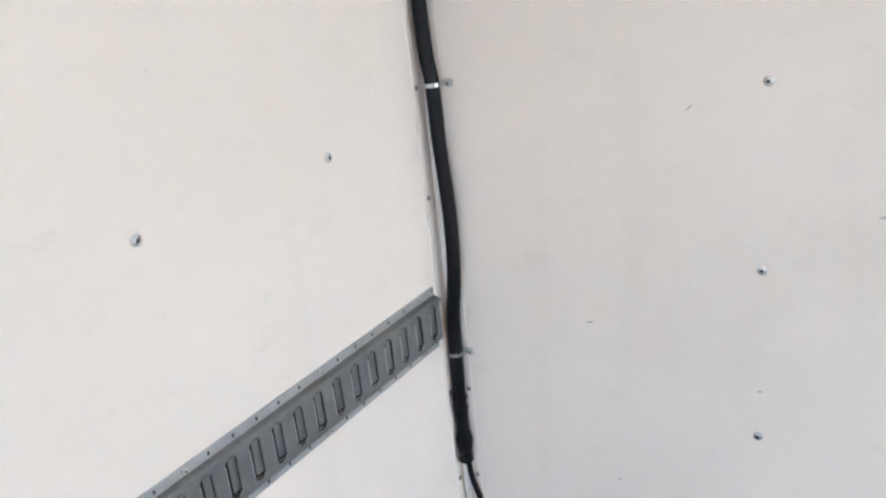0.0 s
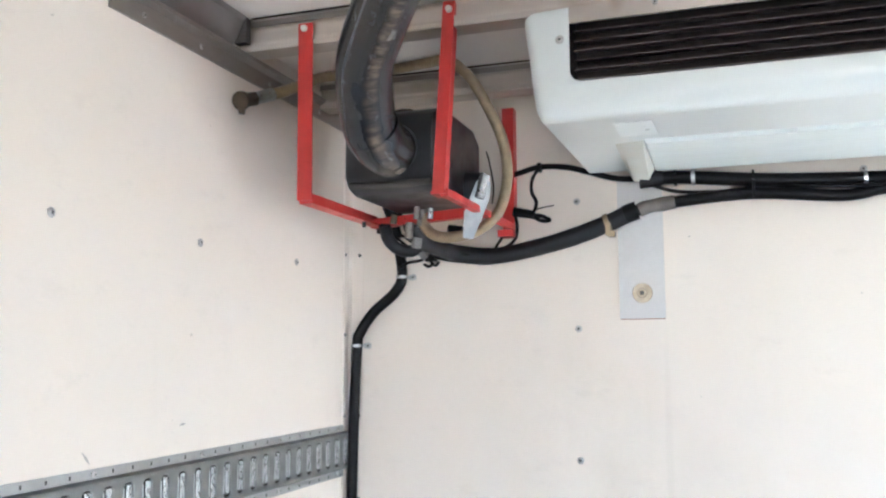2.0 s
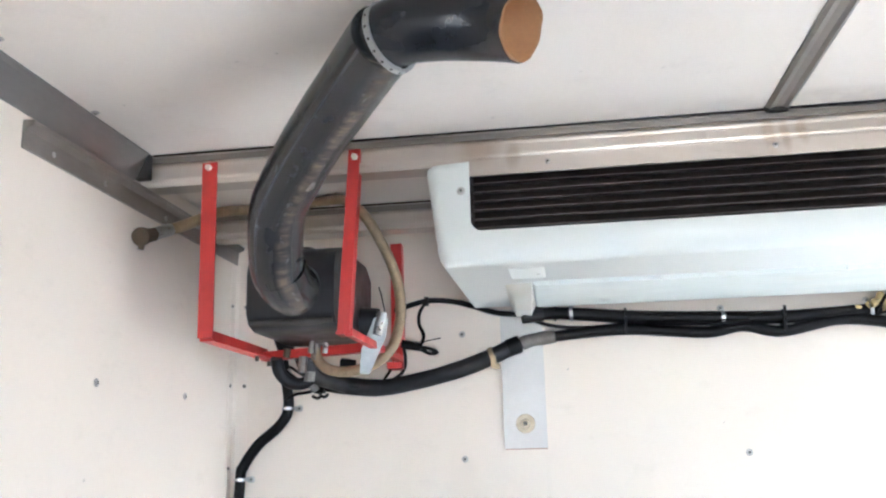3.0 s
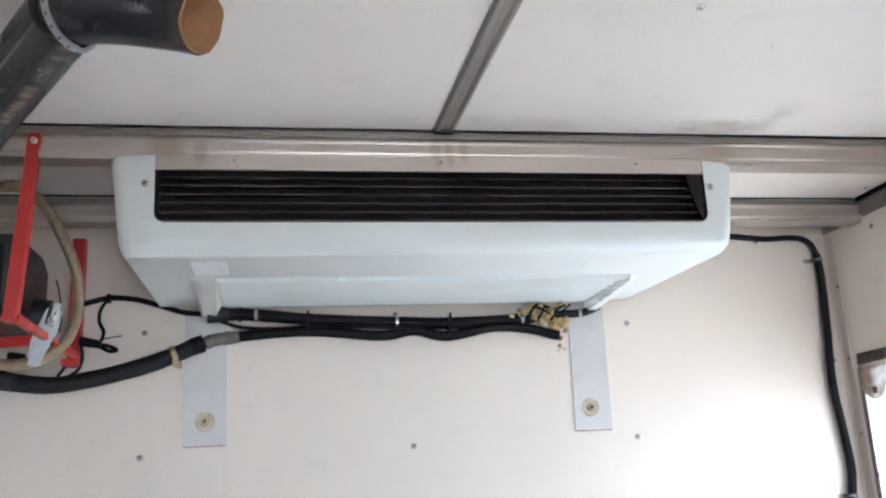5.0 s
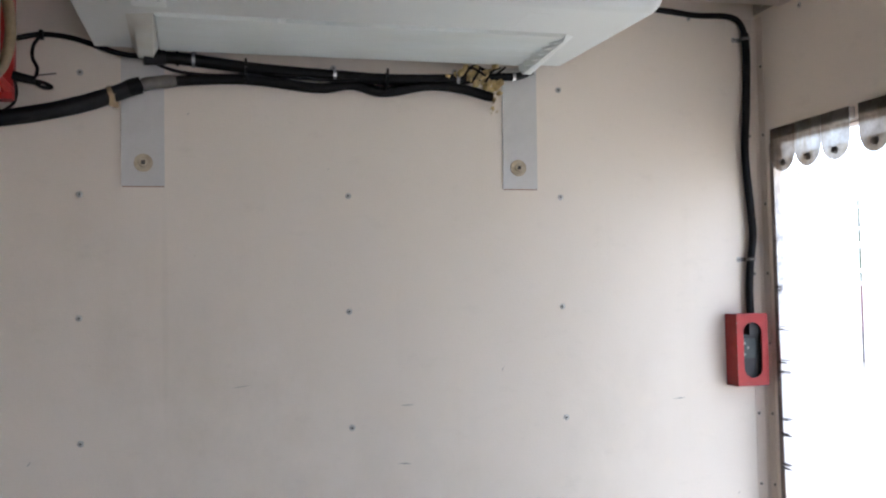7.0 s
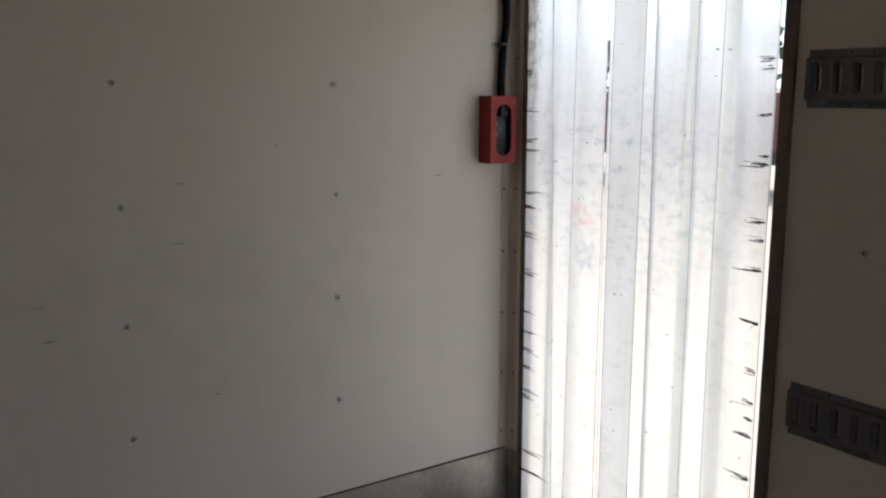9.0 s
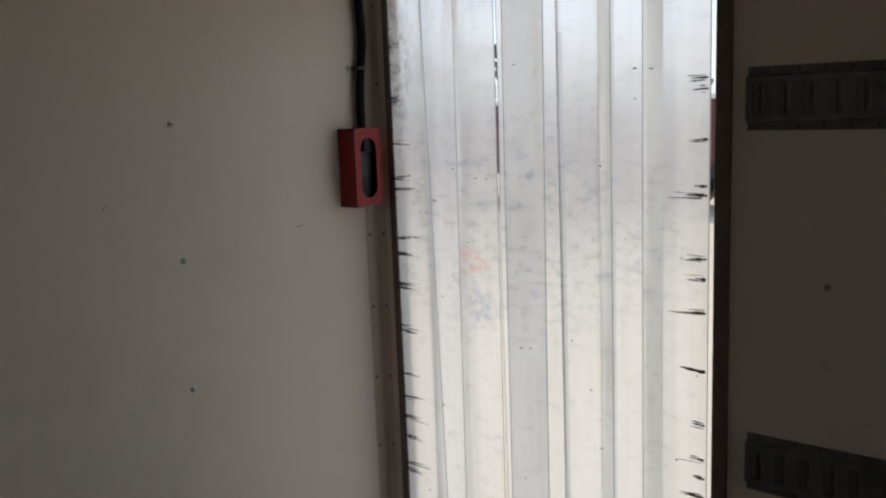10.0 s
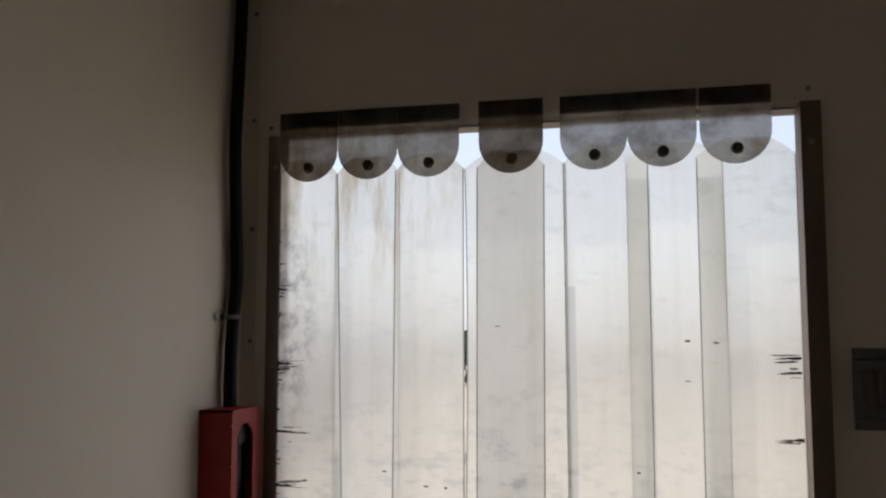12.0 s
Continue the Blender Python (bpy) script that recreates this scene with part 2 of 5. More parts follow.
def duct_material():
    """Dark ribbed rubber; pale brown dust caught in bands along one flank, fine light wrinkles along the hose."""
    m, nt, b = shader("dusty_duct_rubber")
    at = nt.nodes.new("ShaderNodeAttribute")
    at.attribute_name = "hose"
    sep = nt.nodes.new("ShaderNodeSeparateXYZ")
    nt.links.new(at.outputs["Vector"], sep.inputs[0])

    def streaks(scale, stretch):
        mp = nt.nodes.new("ShaderNodeMapping")
        mp.inputs["Scale"].default_value = stretch
        n = nt.nodes.new("ShaderNodeTexNoise")
        n.inputs["Scale"].default_value, n.inputs["Detail"].default_value, n.inputs["Roughness"].default_value = scale, 5.0, 0.65
        nt.links.new(at.outputs["Vector"], mp.inputs["Vector"])
        nt.links.new(mp.outputs["Vector"], n.inputs["Vector"])
        return n.outputs["Fac"]

    base = ramp(nt, noise_tex(nt, 14.0, 5.0), [(0.3, (0.008, 0.0088, 0.011)), (0.7, (0.016, 0.0175, 0.021))])
    flank = ramp(nt, sep.outputs["Y"], [(0.15, (0, 0, 0)), (0.19, (0.7,) * 3), (0.22, (0.7,) * 3), (0.26, (0, 0, 0))])
    bands = ramp(nt, streaks(1.0, (60.0, 4.0, 1)), [(0.40, (0.15,) * 3), (0.60, (0.9,) * 3)])
    patch = ramp(nt, streaks(1.0, (9.0, 4.0, 1)), [(0.34, (0.15,) * 3), (0.58, (1, 1, 1))])
    fac = mixed(nt, 1.0, mixed(nt, 1.0, flank, bands, "MULTIPLY"), patch, "MULTIPLY")
    col = mixed(nt, fac, base, (0.22, 0.165, 0.115))
    seam = ramp(nt, sep.outputs["Y"], [(0.026, (0, 0, 0)), (0.032, (0.6,) * 3), (0.038, (0.6,) * 3), (0.044, (0, 0, 0))])
    col = mixed(nt, seam, col, (0.12, 0.12, 0.13))
    film = ramp(nt, streaks(1.0, (22.0, 14.0, 1)), [(0.48, (0, 0, 0)), (0.85, (0.10,) * 3)])
    col = mixed(nt, film, col, (0.035, 0.033, 0.034))
    nt.links.new(col, b.inputs["Base Color"])
    nt.links.new(ramp(nt, film, [(0.0, (0.26,) * 3), (0.6, (0.48,) * 3)]), b.inputs["Roughness"])
    b.inputs["Specular IOR Level"].default_value = 0.45
    bumped(nt, b, streaks(1.0, (45.0, 5.0, 1)), 0.03, 0.003)
    return m


M_DUCT = duct_material()
M_SEAMLINE = simple("pale_seam_glue", (0.11, 0.11, 0.115), 0.6, 0.0, 0.3, 60, 300, 0.2)
M_DUCTIN = simple("brown_duct_lining", (0.50, 0.28, 0.13), 0.7, 0.0, 0.15, 14, 120, 0.2)
M_BLOWER = simple("dusty_black_casing", (0.010, 0.0105, 0.0125), 0.38, 0.0, 0.25, 9, 140, 0.25, dirt=(0.042, 0.040, 0.040), dirt_amount=0.6, spec=0.4)
M_DUSTY = simple("dust_grey_casing", (0.055, 0.050, 0.044), 0.65, 0.0, 0.25, 9, 140, 0.2, dirt=(0.12, 0.105, 0.085), dirt_amount=0.6, spec=0.3)
M_BRAID = simple("braided_tan_hose", (0.28, 0.21, 0.125), 0.5, 0.15, 0.25, 60, 420, 0.6, dirt=(0.20, 0.15, 0.10), dirt_amount=0.5)
M_HOUSE = simple("white_casing_plastic", (0.68, 0.705, 0.675), 0.36, 0.0, 0.02, 0.9, 140, 0.0)
M_YELLOW = simple("yellowed_plastic", (0.60, 0.605, 0.55), 0.4, 0.0, 0.05, 12, 140, 0.0, dirt=(0.54, 0.46, 0.33), dirt_amount=0.6)
M_PAD = simple("pale_casing_plastic", (0.70, 0.726, 0.696), 0.34, 0.0, 0.02, 4, 140, 0.0)
M_PAN = simple("smudged_white_plastic", (0.645, 0.682, 0.655), 0.38, 0.0, 0.03, 5, 140, 0.0, dirt=(0.56, 0.55, 0.47), dirt_amount=0.55, stretch=(0.7, 2.5, 1))
M_FIN = simple("dark_grille", (0.105, 0.081, 0.068), 0.42, 0.2, 0.12, 3, 200, 0.0)
M_COIL = simple("dark_coil", (0.026, 0.021, 0.019), 0.7, 0.2, 0.3, 60, 400, 0.4, spec=0.2)
M_FOAM = simple("expanding_foam", (0.56, 0.42, 0.19), 0.8, 0.0, 0.3, 40, 200, 0.7, dirt=(0.06, 0.04, 0.02), dirt_amount=1.0)
M_CHROME = simple("bright_steel", (0.42, 0.42, 0.41), 0.32, 0.95, 0.15, 60, 300, 0.05, dirt=(0.2, 0.19, 0.17), dirt_amount=0.5)
M_DULL = simple("dull_fitting_metal", (0.22, 0.205, 0.185), 0.5, 0.5, 0.25, 60, 300, 0.2, dirt=(0.10, 0.09, 0.08), dirt_amount=0.7)
M_FOIL = simple("crinkled_foil", (0.40, 0.405, 0.395), 0.3, 0.7, 0.35, 70, 160, 0.6, dirt=(0.26, 0.26, 0.26), dirt_amount=0.8, stretch=(1, 2.5, 0.8))
M_BRASS = simple("dull_brass", (0.10, 0.078, 0.052), 0.45, 0.7, 0.2, 60, 300, 0.1, dirt=(0.06, 0.05, 0.04), dirt_amount=0.6)
M_BOLTD = simple("grimy_dark_bolt", (0.075, 0.062, 0.05), 0.6, 0.2, 0.2, 200, 900, 0.1)
M_CLAMP = simple("brassy_clamp", (0.40, 0.31, 0.19), 0.38, 0.7, 0.2, 60, 300, 0.1, dirt=(0.16, 0.12, 0.08), dirt_amount=0.6)
M_TAPE = simple("grey_tape", (0.135, 0.118, 0.10), 0.5, 0.0, 0.2, 45, 260, 0.3, dirt=(0.06, 0.05, 0.042), dirt_amount=0.7)
M_BOXRED = simple("worn_red_paint", (0.30, 0.019, 0.017), 0.48, 0.0, 0.18, 18, 120, 0.2, dirt=(0.16, 0.02, 0.018), dirt_amount=0.6, spec=0.35)
M_FRAME = simple("brown_door_frame", (0.155, 0.117, 0.092), 0.6, 0.1, 0.15, 8, 120, 0.15, dirt=(0.11, 0.085, 0.066), dirt_amount=0.6)
M_LEAKPLATE = simple("dirty_grey_plate", (0.44, 0.405, 0.37), 0.55, 0.1, 0.15, 12, 120, 0.1, dirt=(0.16, 0.13, 0.10), dirt_amount=0.6)
M_MARK = simple("rubber_scuff", (0.014, 0.013, 0.013), 0.7, 0.0, 0.3, 60, 300, 0.2)
M_SCUFF = simple("faded_scuff", (0.10, 0.09, 0.08), 0.7, 0.0, 0.35, 90, 300, 0.2)
M_SMUDGE = simple("grey_smudge", (0.40, 0.365, 0.32), 0.7, 0.0, 0.2, 60, 300, 0.2)
M_RUST = simple("rust_stain", (0.24, 0.13, 0.075), 0.85, 0.0, 0.35, 60, 300, 0.5)
M_DEVICE = simple("dark_controller", (0.006, 0.0065, 0.008), 0.55, 0.0, 0.2, 40, 300, 0.05)
M_PANEL = simple("grey_green_panel", (0.014, 0.022, 0.022), 0.45, 0.0, 0.15, 40, 300, 0.05)
M_SEAL = simple("white_sealant", (0.72, 0.69, 0.62), 0.6, 0.0, 0.1, 30, 200, 0.3)
M_PVC = pvc_material("clear_strip", (0.968, 0.950, 0.900), 0.54, 0.01, 0.35, 0.55)
M_PVC3 = pvc_material("stained_strip", (0.91, 0.90, 0.87), 0.50, 0.02, 0.4, 0.55)
M_FILM = pvc_material("overlap_shade_film", (0.85, 0.865, 0.875), 0.80, 0.02, 0.2, 0.3)
M_PVC2 = pvc_material("hazy_strip", (0.835, 0.83, 0.815), 0.44, 0.05, 0.4, 0.55)
M_TAB = pvc_material("milky_hanger_tab", (0.38, 0.37, 0.355), 0.72, 0.12, 0.8, smoky=True)
M_TAB3 = pvc_material("sooty_hanger_tab", (0.28, 0.262, 0.236), 0.72, 0.12, 0.9, smoky=True)
M_TAB2 = pvc_material("brown_hanger_tab", (0.17, 0.142, 0.115), 0.72, 0.12, 0.9, smoky=True)
M_EDGE = pvc_material("strip_edge", (0.42, 0.42, 0.43), 0.25, 0.25, 0.5)
M_GROUND = simple("dry_pale_ground", (0.63, 0.54, 0.40), 0.9, 0.0, 0.15, 0.15, 3.0, 0.4, dirt=(0.52, 0.44, 0.32), dirt_amount=0.5, spec=0.2)
M_TRAILER = simple("dark_red_trailer_paint", (0.10, 0.022, 0.020), 0.45, 0.0, 0.2, 2, 30, 0.1, dirt=(0.05, 0.04, 0.035), dirt_amount=0.6)
M_LEAF = simple("far_foliage", (0.075, 0.095, 0.05), 0.8, 0.0, 0.4, 0.8, 6.0, 0.3, spec=0.2)


# ---------------------------------------------------------------- building helpers
ORIGIN = {}


def thing(name, at, label, category, group=""):
    """An Empty at the base of a thing; its parts are meshes under it."""
    ob = new(name)
    ob.location = at
    ORIGIN[ob.name] = Vector(at)
    return tagged(ob, label, category, group)


def mesh_of(bm, name, material, smooth=False):
    bmesh.ops.recalc_face_normals(bm, faces=bm.faces)
    me = bpy.data.meshes.new(name)
    bm.to_mesh(me)
    bm.free()
    me.materials.append(material)
    if smooth:
        for p in me.polygons:
            p.use_smooth = True
        me.set_sharp_from_angle(angle=radians(48))
    return me


def part(name, bm, material, parent=None, label="", smooth=False):
    """Links a bmesh, given in world metres, as one mesh object under a thing or a part."""
    origin = ORIGIN[parent.name] if parent else Vector((0, 0, 0))
    bmesh.ops.translate(bm, verts=bm.verts, vec=-origin)
    ob = new(name, mesh_of(bm, name, material, smooth))
    ob.parent = parent
    ORIGIN[ob.name] = origin
    return tagged(ob, label)


def solo(name, bm, material, label, category, kind="", group="", smooth=False):
    return tagged(part(name, bm, material, None, label, smooth), "", category, group, kind)


def soften(bm, width, segments=2, angle=30):
    edges = [e for e in bm.edges if len(e.link_faces) == 2 and e.calc_face_angle(0) > radians(angle)]
    bmesh.ops.bevel(bm, geom=edges, offset=width, segments=segments, affect="EDGES", clamp_overlap=True)
    return bm


def add_box(bm, lo, hi):
    x0, y0, z0 = lo
    x1, y1, z1 = hi
    v = [bm.verts.new(p) for p in ((x0, y0, z0), (x1, y0, z0), (x1, y1, z0), (x0, y1, z0), (x0, y0, z1), (x1, y0, z1), (x1, y1, z1), (x0, y1, z1))]
    for f in ((0, 3, 2, 1), (4, 5, 6, 7), (0, 1, 5, 4), (1, 2, 6, 5), (2, 3, 7, 6), (3, 0, 4, 7)):
        bm.faces.new([v[i] for i in f])
    return bm


def box(lo, hi, bevel=0.0, segments=2):
    bm = add_box(bmesh.new(), lo, hi)
    return soften(bm, bevel, segments) if bevel else bm


def extrude_profile(profile, axis, a, b, bevel=0.0):
    """A closed outline drawn in the two other axes, drawn out along an axis from a to b."""
    bm = bmesh.new()
    rings = []
    for s in (a, b):
        ring = []
        for u, v in profile:
            p = {"x": (s, u, v), "y": (u, s, v), "z": (u, v, s)}[axis]
            ring.append(bm.verts.new(p))
        rings.append(ring)
    n = len(profile)
    for i in range(n):
        bm.faces.new((rings[0][i], rings[0][(i + 1) % n], rings[1][(i + 1) % n], rings[1][i]))
    bm.faces.new(rings[0][::-1])
    bm.faces.new(rings[1])
    return soften(bm, bevel, 1) if bevel else bm


def cylinder(a, b, r0, r1=None, sides=16, bm=None):
    bm = bm or bmesh.new()
    a, b = Vector(a), Vector(b)
    r1 = r0 if r1 is None else r1
    turn = (b - a).to_track_quat("Z", "Y").to_matrix()
    rings = []
    for p, r in ((a, r0), (b, r1)):
        rings.append([bm.verts.new(p + turn @ Vector((r * math.cos(k * math.tau / sides), r * math.sin(k * math.tau / sides), 0))) for k in range(sides)])
    for k in range(sides):
        bm.faces.new((rings[0][k], rings[0][(k + 1) % sides], rings[1][(k + 1) % sides], rings[1][k]))
    bm.faces.new(rings[0][::-1])
    bm.faces.new(rings[1])
    return bm


def glide(points, steps=8):
    """A smooth line through points."""
    pts = [Vector(p) for p in points]
    ext = [2 * pts[0] - pts[1]] + pts + [2 * pts[-1] - pts[-2]]
    out = []
    for i in range(1, len(ext) - 2):
        p0, p1, p2, p3 = ext[i - 1:i + 3]
        for k in range(steps):
            t = k / steps
            out.append(0.5 * (2 * p1 + (p2 - p0) * t + (2 * p0 - 5 * p1 + 4 * p2 - p3) * t * t + (3 * p1 - p0 - 3 * p2 + p3) * t ** 3))
    return out + [pts[-1]]


def tube(points, r, sides=12, steps=8, ribs=0.0, pitch=0.006, mark=False, bm=None, wobble=0.0):
    """A hose along a smooth line; ribs: height of its corrugation; mark: keeps the way along and around it."""
    line = glide(points, steps)
    if ribs:
        length = sum((b - a).length for a, b in zip(line, line[1:]))
        fine, want, run = [], pitch / 2, 0.0
        for a, b in zip(line, line[1:]):
            d = (b - a).length
            while run <= d:
                fine.append(a.lerp(b, run / max(d, 1e-9)))
                run += want
            run -= d
        line = fine
    bm = bm or bmesh.new()
    tag = bm.verts.layers.float_vector.new("hose") if mark else None
    run = 0.0
    rings, normal = [], None
    for i, p in enumerate(line):
        way = (line[min(i + 1, len(line) - 1)] - line[max(i - 1, 0)]).normalized()
        if normal is None:
            normal = way.orthogonal().normalized()
        normal = (normal - way * normal.dot(way)).normalized()
        side = way.cross(normal)
        rr = r + (ribs if i % 2 else 0) + wobble * noise.noise(p * 25)
        rings.append([bm.verts.new(p + rr * (math.cos(k * math.tau / sides) * normal + math.sin(k * math.tau / sides) * side)) for k in range(sides)])
        if mark:
            run += (p - line[max(i - 1, 0)]).length
            for k in range(sides):
                rings[-1][k][tag] = (run, k / sides, 0)
    for a, b in zip(rings, rings[1:]):
        for k in range(sides):
            bm.faces.new((a[k], a[(k + 1) % sides], b[(k + 1) % sides], b[k]))
    bm.faces.new(rings[0][::-1])
    bm.faces.new(rings[-1])
    return bm


def link_shared(name, me, parent, at, turn=(0, 0, 0)):
    ob = new(name, me)
    ob.parent = parent
    ob.location = Vector(at) - ORIGIN[parent.name]
    ob.rotation_euler = turn
    return ob


# ---------------------------------------------------------------- screws and clips that repeat
def screw_bm(r=0.0074):
    """A pan head on a thin washer, its axis along +z."""
    bm = bmesh.new()
    prof = [(r * 1.15, 0.0), (r * 1.15, 0.0010), (r * 0.85, 0.0014), (r * 0.75, 0.0028), (r * 0.38, 0.0036), (r * 0.25, 0.0022)]
    sides, rings = 12, []
    for rad, z in prof:
        rings.append([bm.verts.new((rad * math.cos(k * math.tau / sides), rad * math.sin(k * math.tau / sides), z)) for k in range(sides)])
    for a, b in zip(rings, rings[1:]):
        for k in range(sides):
            bm.faces.new((a[k], a[(k + 1) % sides], b[(k + 1) % sides], b[k]))
    bm.faces.new(rings[-1])
    bm.faces.new(rings[0][::-1])
    return bm


def two_tone(bm, name, first, second, inside):
    me = mesh_of(bm, name, first)
    me.materials.append(second)
    for p in me.polygons:
        if inside(p):
            p.material_index = 1
    return me


SCREW = two_tone(screw_bm(), "screw", M_SCREW, M_SLOT, lambda p: p.center.xy.length < 0.0024)
SMALL = two_tone(screw_bm(0.0052), "small_screw", M_SCREW, M_SLOT, lambda p: p.center.xy.length < 0.0018)
DARK = two_tone(screw_bm(0.0045), "dark_screw", M_DULL, M_SLOT, lambda p: p.center.xy.length < 0.0016)
FACE_FRONT, FACE_LEFT, FACE_RIGHT, FACE_DOWN = (radians(90), 0, 0), (0, radians(90), 0), (0, radians(-90), 0), (radians(180), 0, 0)


# ---------------------------------------------------------------- ground and distance
def ground():
    bm = bmesh.new()
    bmesh.ops.create_grid(bm, x_segments=60, y_segments=60, size=600)
    for v in bm.verts:
        v.co.z = -1.05 + (0.25 * noise.noise(v.co * 0.02) if v.co.length > 40 else 0)
    solo("ground", bm, M_GROUND, "dry pale yard ground outside the truck", "ground", "structure")


def far_trees():
    """A long dark tree line beyond the yard, higher towards the front of the truck, made of many small leaf clumps."""
    bm = bmesh.new()
    rnd = random.Random(5)
    for _ in range(1800):
        y = rnd.uniform(-70, 95)
        h = 1.5 + 0.06 * max(0, y) + 2.6 * math.exp(-((y - 31) / 11) ** 2) + 0.45 * max(0, y - 44) + 1.2 * noise.noise(Vector((y * 0.11, 3, 0))) + 1.0 * noise.noise(Vector((y * 0.5, 7, 0)))
        c = Vector((46 + rnd.uniform(-2.5, 2.5), y, -1.0 + rnd.uniform(0.02, 1) ** 0.8 * max(1.5, h)))
        s = rnd.uniform(0.25, 0.75)
        q = Euler((rnd.uniform(0, 6), rnd.uniform(0, 6), rnd.uniform(0, 6))).to_matrix()
        v = [bm.verts.new(c + q @ Vector(p) * s) for p in ((-1, -0.5, 0), (1, -0.5, 0.2), (0.8, 0.6, -0.1), (-0.7, 0.7, 0.3))]
        bm.faces.new(v)
    solo("tree_line", bm, M_LEAF, "far dark green tree line beyond the yard", "trees", "stuff")


def parked_trailer():
    """Dark red flat-sided trailer standing across the yard."""
    ob = thing("parked_trailer", (19.5, 12.0, -1.05), "dark red flat-sided trailer parked across the yard", "trailer")
    x0, x1, y0, y1 = 18.6, 21.0, 5.2, 25.0
    part("body", box((x0, y0, 0.10), (x1, y1, 1.42), 0.04), M_TRAILER, ob)
    part("top_rail", box((x0 - 0.03, y0, 1.425), (x1 + 0.03, y1, 1.52), 0.01, 1), M_SEAL, ob, "white top rail")
    part("chassis", box((x0 + 0.35, y0 + 0.3, -0.25), (x1 - 0.35, y1 - 0.3, 0.095), 0.02, 1), M_SLOT, ob, "black chassis")
    for y in [y0 + 1.1 * k for k in range(1, 18)]:
        part("stake", box((x0 - 0.05, y, 0.12), (x0 - 0.002, y + 0.09, 1.40), 0.008, 1), M_TRAILER, ob)
    for y in (7.0, 8.3, 21.0, 22.3, 23.6):
        for x in (x0 + 0.1, x1 - 0.4):
            part("wheel", soften(cylinder((x, y, -0.55), (x + 0.3, y, -0.55), 0.5, 0.5, 24), 0.04, 2, 60), M_RUBBER, ob)


# ---------------------------------------------------------------- the box of the truck
def truck_box():
    t = 0.08
    left = solo("wall_left", box((-t, -LEN, -0.05), (0, 0, TOP + 0.1)), M_WALL, "white glass-fibre lined side wall with screws", "wall", "structure")
    front = solo("wall_front", box((-t, 0, -0.05), (W + t, t, TOP + 0.1)), M_WALL, "white glass-fibre lined front wall with faint stains", "wall", "structure")
    bm = bmesh.new()
    add_box(bm, (W, -LEN, -0.05), (W + 0.05, DOOR_F - 0.0345, TOP + 0.1))
    add_box(bm, (W, DOOR_F - 0.0345, DOOR_H + (0.0065)), (W + 0.05, DOOR_N + 0.0265, TOP + 0.1))
    add_box(bm, (W, DOOR_N + 0.0265, -0.05), (W + 0.05, 0, TOP + 0.1))
    bmesh.ops.remove_doubles(bm, verts=bm.verts, dist=0.0005)
    right = solo("wall_right", bm, M_WALL, "white lined side wall with an open doorway", "wall", "structure")
    solo("floor", box((-t, -LEN, -0.15), (W + t, t, 0.0)), M_FLOOR, "worn grey metal truck floor", "floor", "structure")
    # unseen rear wall; its opening is placed and sized to light the inside
    bm = add_box(bmesh.new(), (-t, -LEN - 0.06, -0.05), (1.05, -LEN, TOP + 0.1))
    add_box(bm, (W - 0.06, -LEN - 0.06, -0.05), (W + t, -LEN, TOP + 0.1))
    add_box(bm, (1.05, -LEN - 0.06, TOP - 0.10), (W - 0.06, -LEN, TOP + 0.1))
    solo("wall_rear", bm, M_WALL, "unseen white rear wall, part open to let daylight in", "wall", "structure")
    bm = add_box(bmesh.new(), (-t, -LEN, TOP), (W + t, -0.5255, TOP + 0.1))
    add_box(bm, (-t, -0.525, LOW), (W + t, 0, TOP + 0.1))
    ceil = solo("ceiling", bm, M_CEIL, "white ceiling lining with a lower strip at the front", "ceiling", "structure")

    # screws of the front wall: three columns and the rows under the ceiling
    for x, rows in ((0.620, (2.117, 1.80, 1.482, 1.163, 0.854, 0.541, 0.29)), (1.314, (1.80, 1.482, 1.166, 0.852, 0.541)), (1.937, (2.116, 1.80, 1.482, 1.162, 0.850, 0.529))):
        for k, z in enumerate(rows):
            link_shared("screw", SCREW, front, (x + 0.002 * math.sin(7 * z), -0.0005, z), FACE_FRONT)
    for x in (2.37, 2.545):
        link_shared("screw", SMALL, front, (x, -0.0005, 2.352), FACE_FRONT)
    for y in (-0.302, -0.699, -1.10, -1.50, -1.90):
        for z in (2.365, 1.958, 1.094):
            if z > 2.3 and y > -1.0:
                continue
            link_shared("screw", SCREW, left, (0.0005, y, z - 0.003 * y), FACE_LEFT)
    for y, z in ((-0.227, 2.338), (-0.63, 2.338), (-1.03, 2.338), (-1.262, 1.108), (-1.66, 1.108), (-1.262, 1.955), (-1.66, 1.955)):
        link_shared("screw", SCREW, right, (W - 0.0005, y, z), FACE_RIGHT)
    for x, y in ((0.042, -0.836), (0.054, -1.146), (0.06, -1.46), (1.677, -1.143), (1.68, -1.55)):
        link_shared("screw", SCREW, ceil, (x, y, TOP - 0.0005), FACE_DOWN)
    for x, y in ((2.548, -0.297), (0.30, -0.40)):
        link_shared("screw", SMALL, ceil, (x, y, LOW - 0.0005), FACE_DOWN)
    for y, z in ((-0.066, 1.977), (-1.040, 1.992)):
        link_shared("screw", SMALL, right, (W - 0.0005, y, z), FACE_RIGHT)
    # smudges and short scratches on the linings
    rnd = random.Random(11)

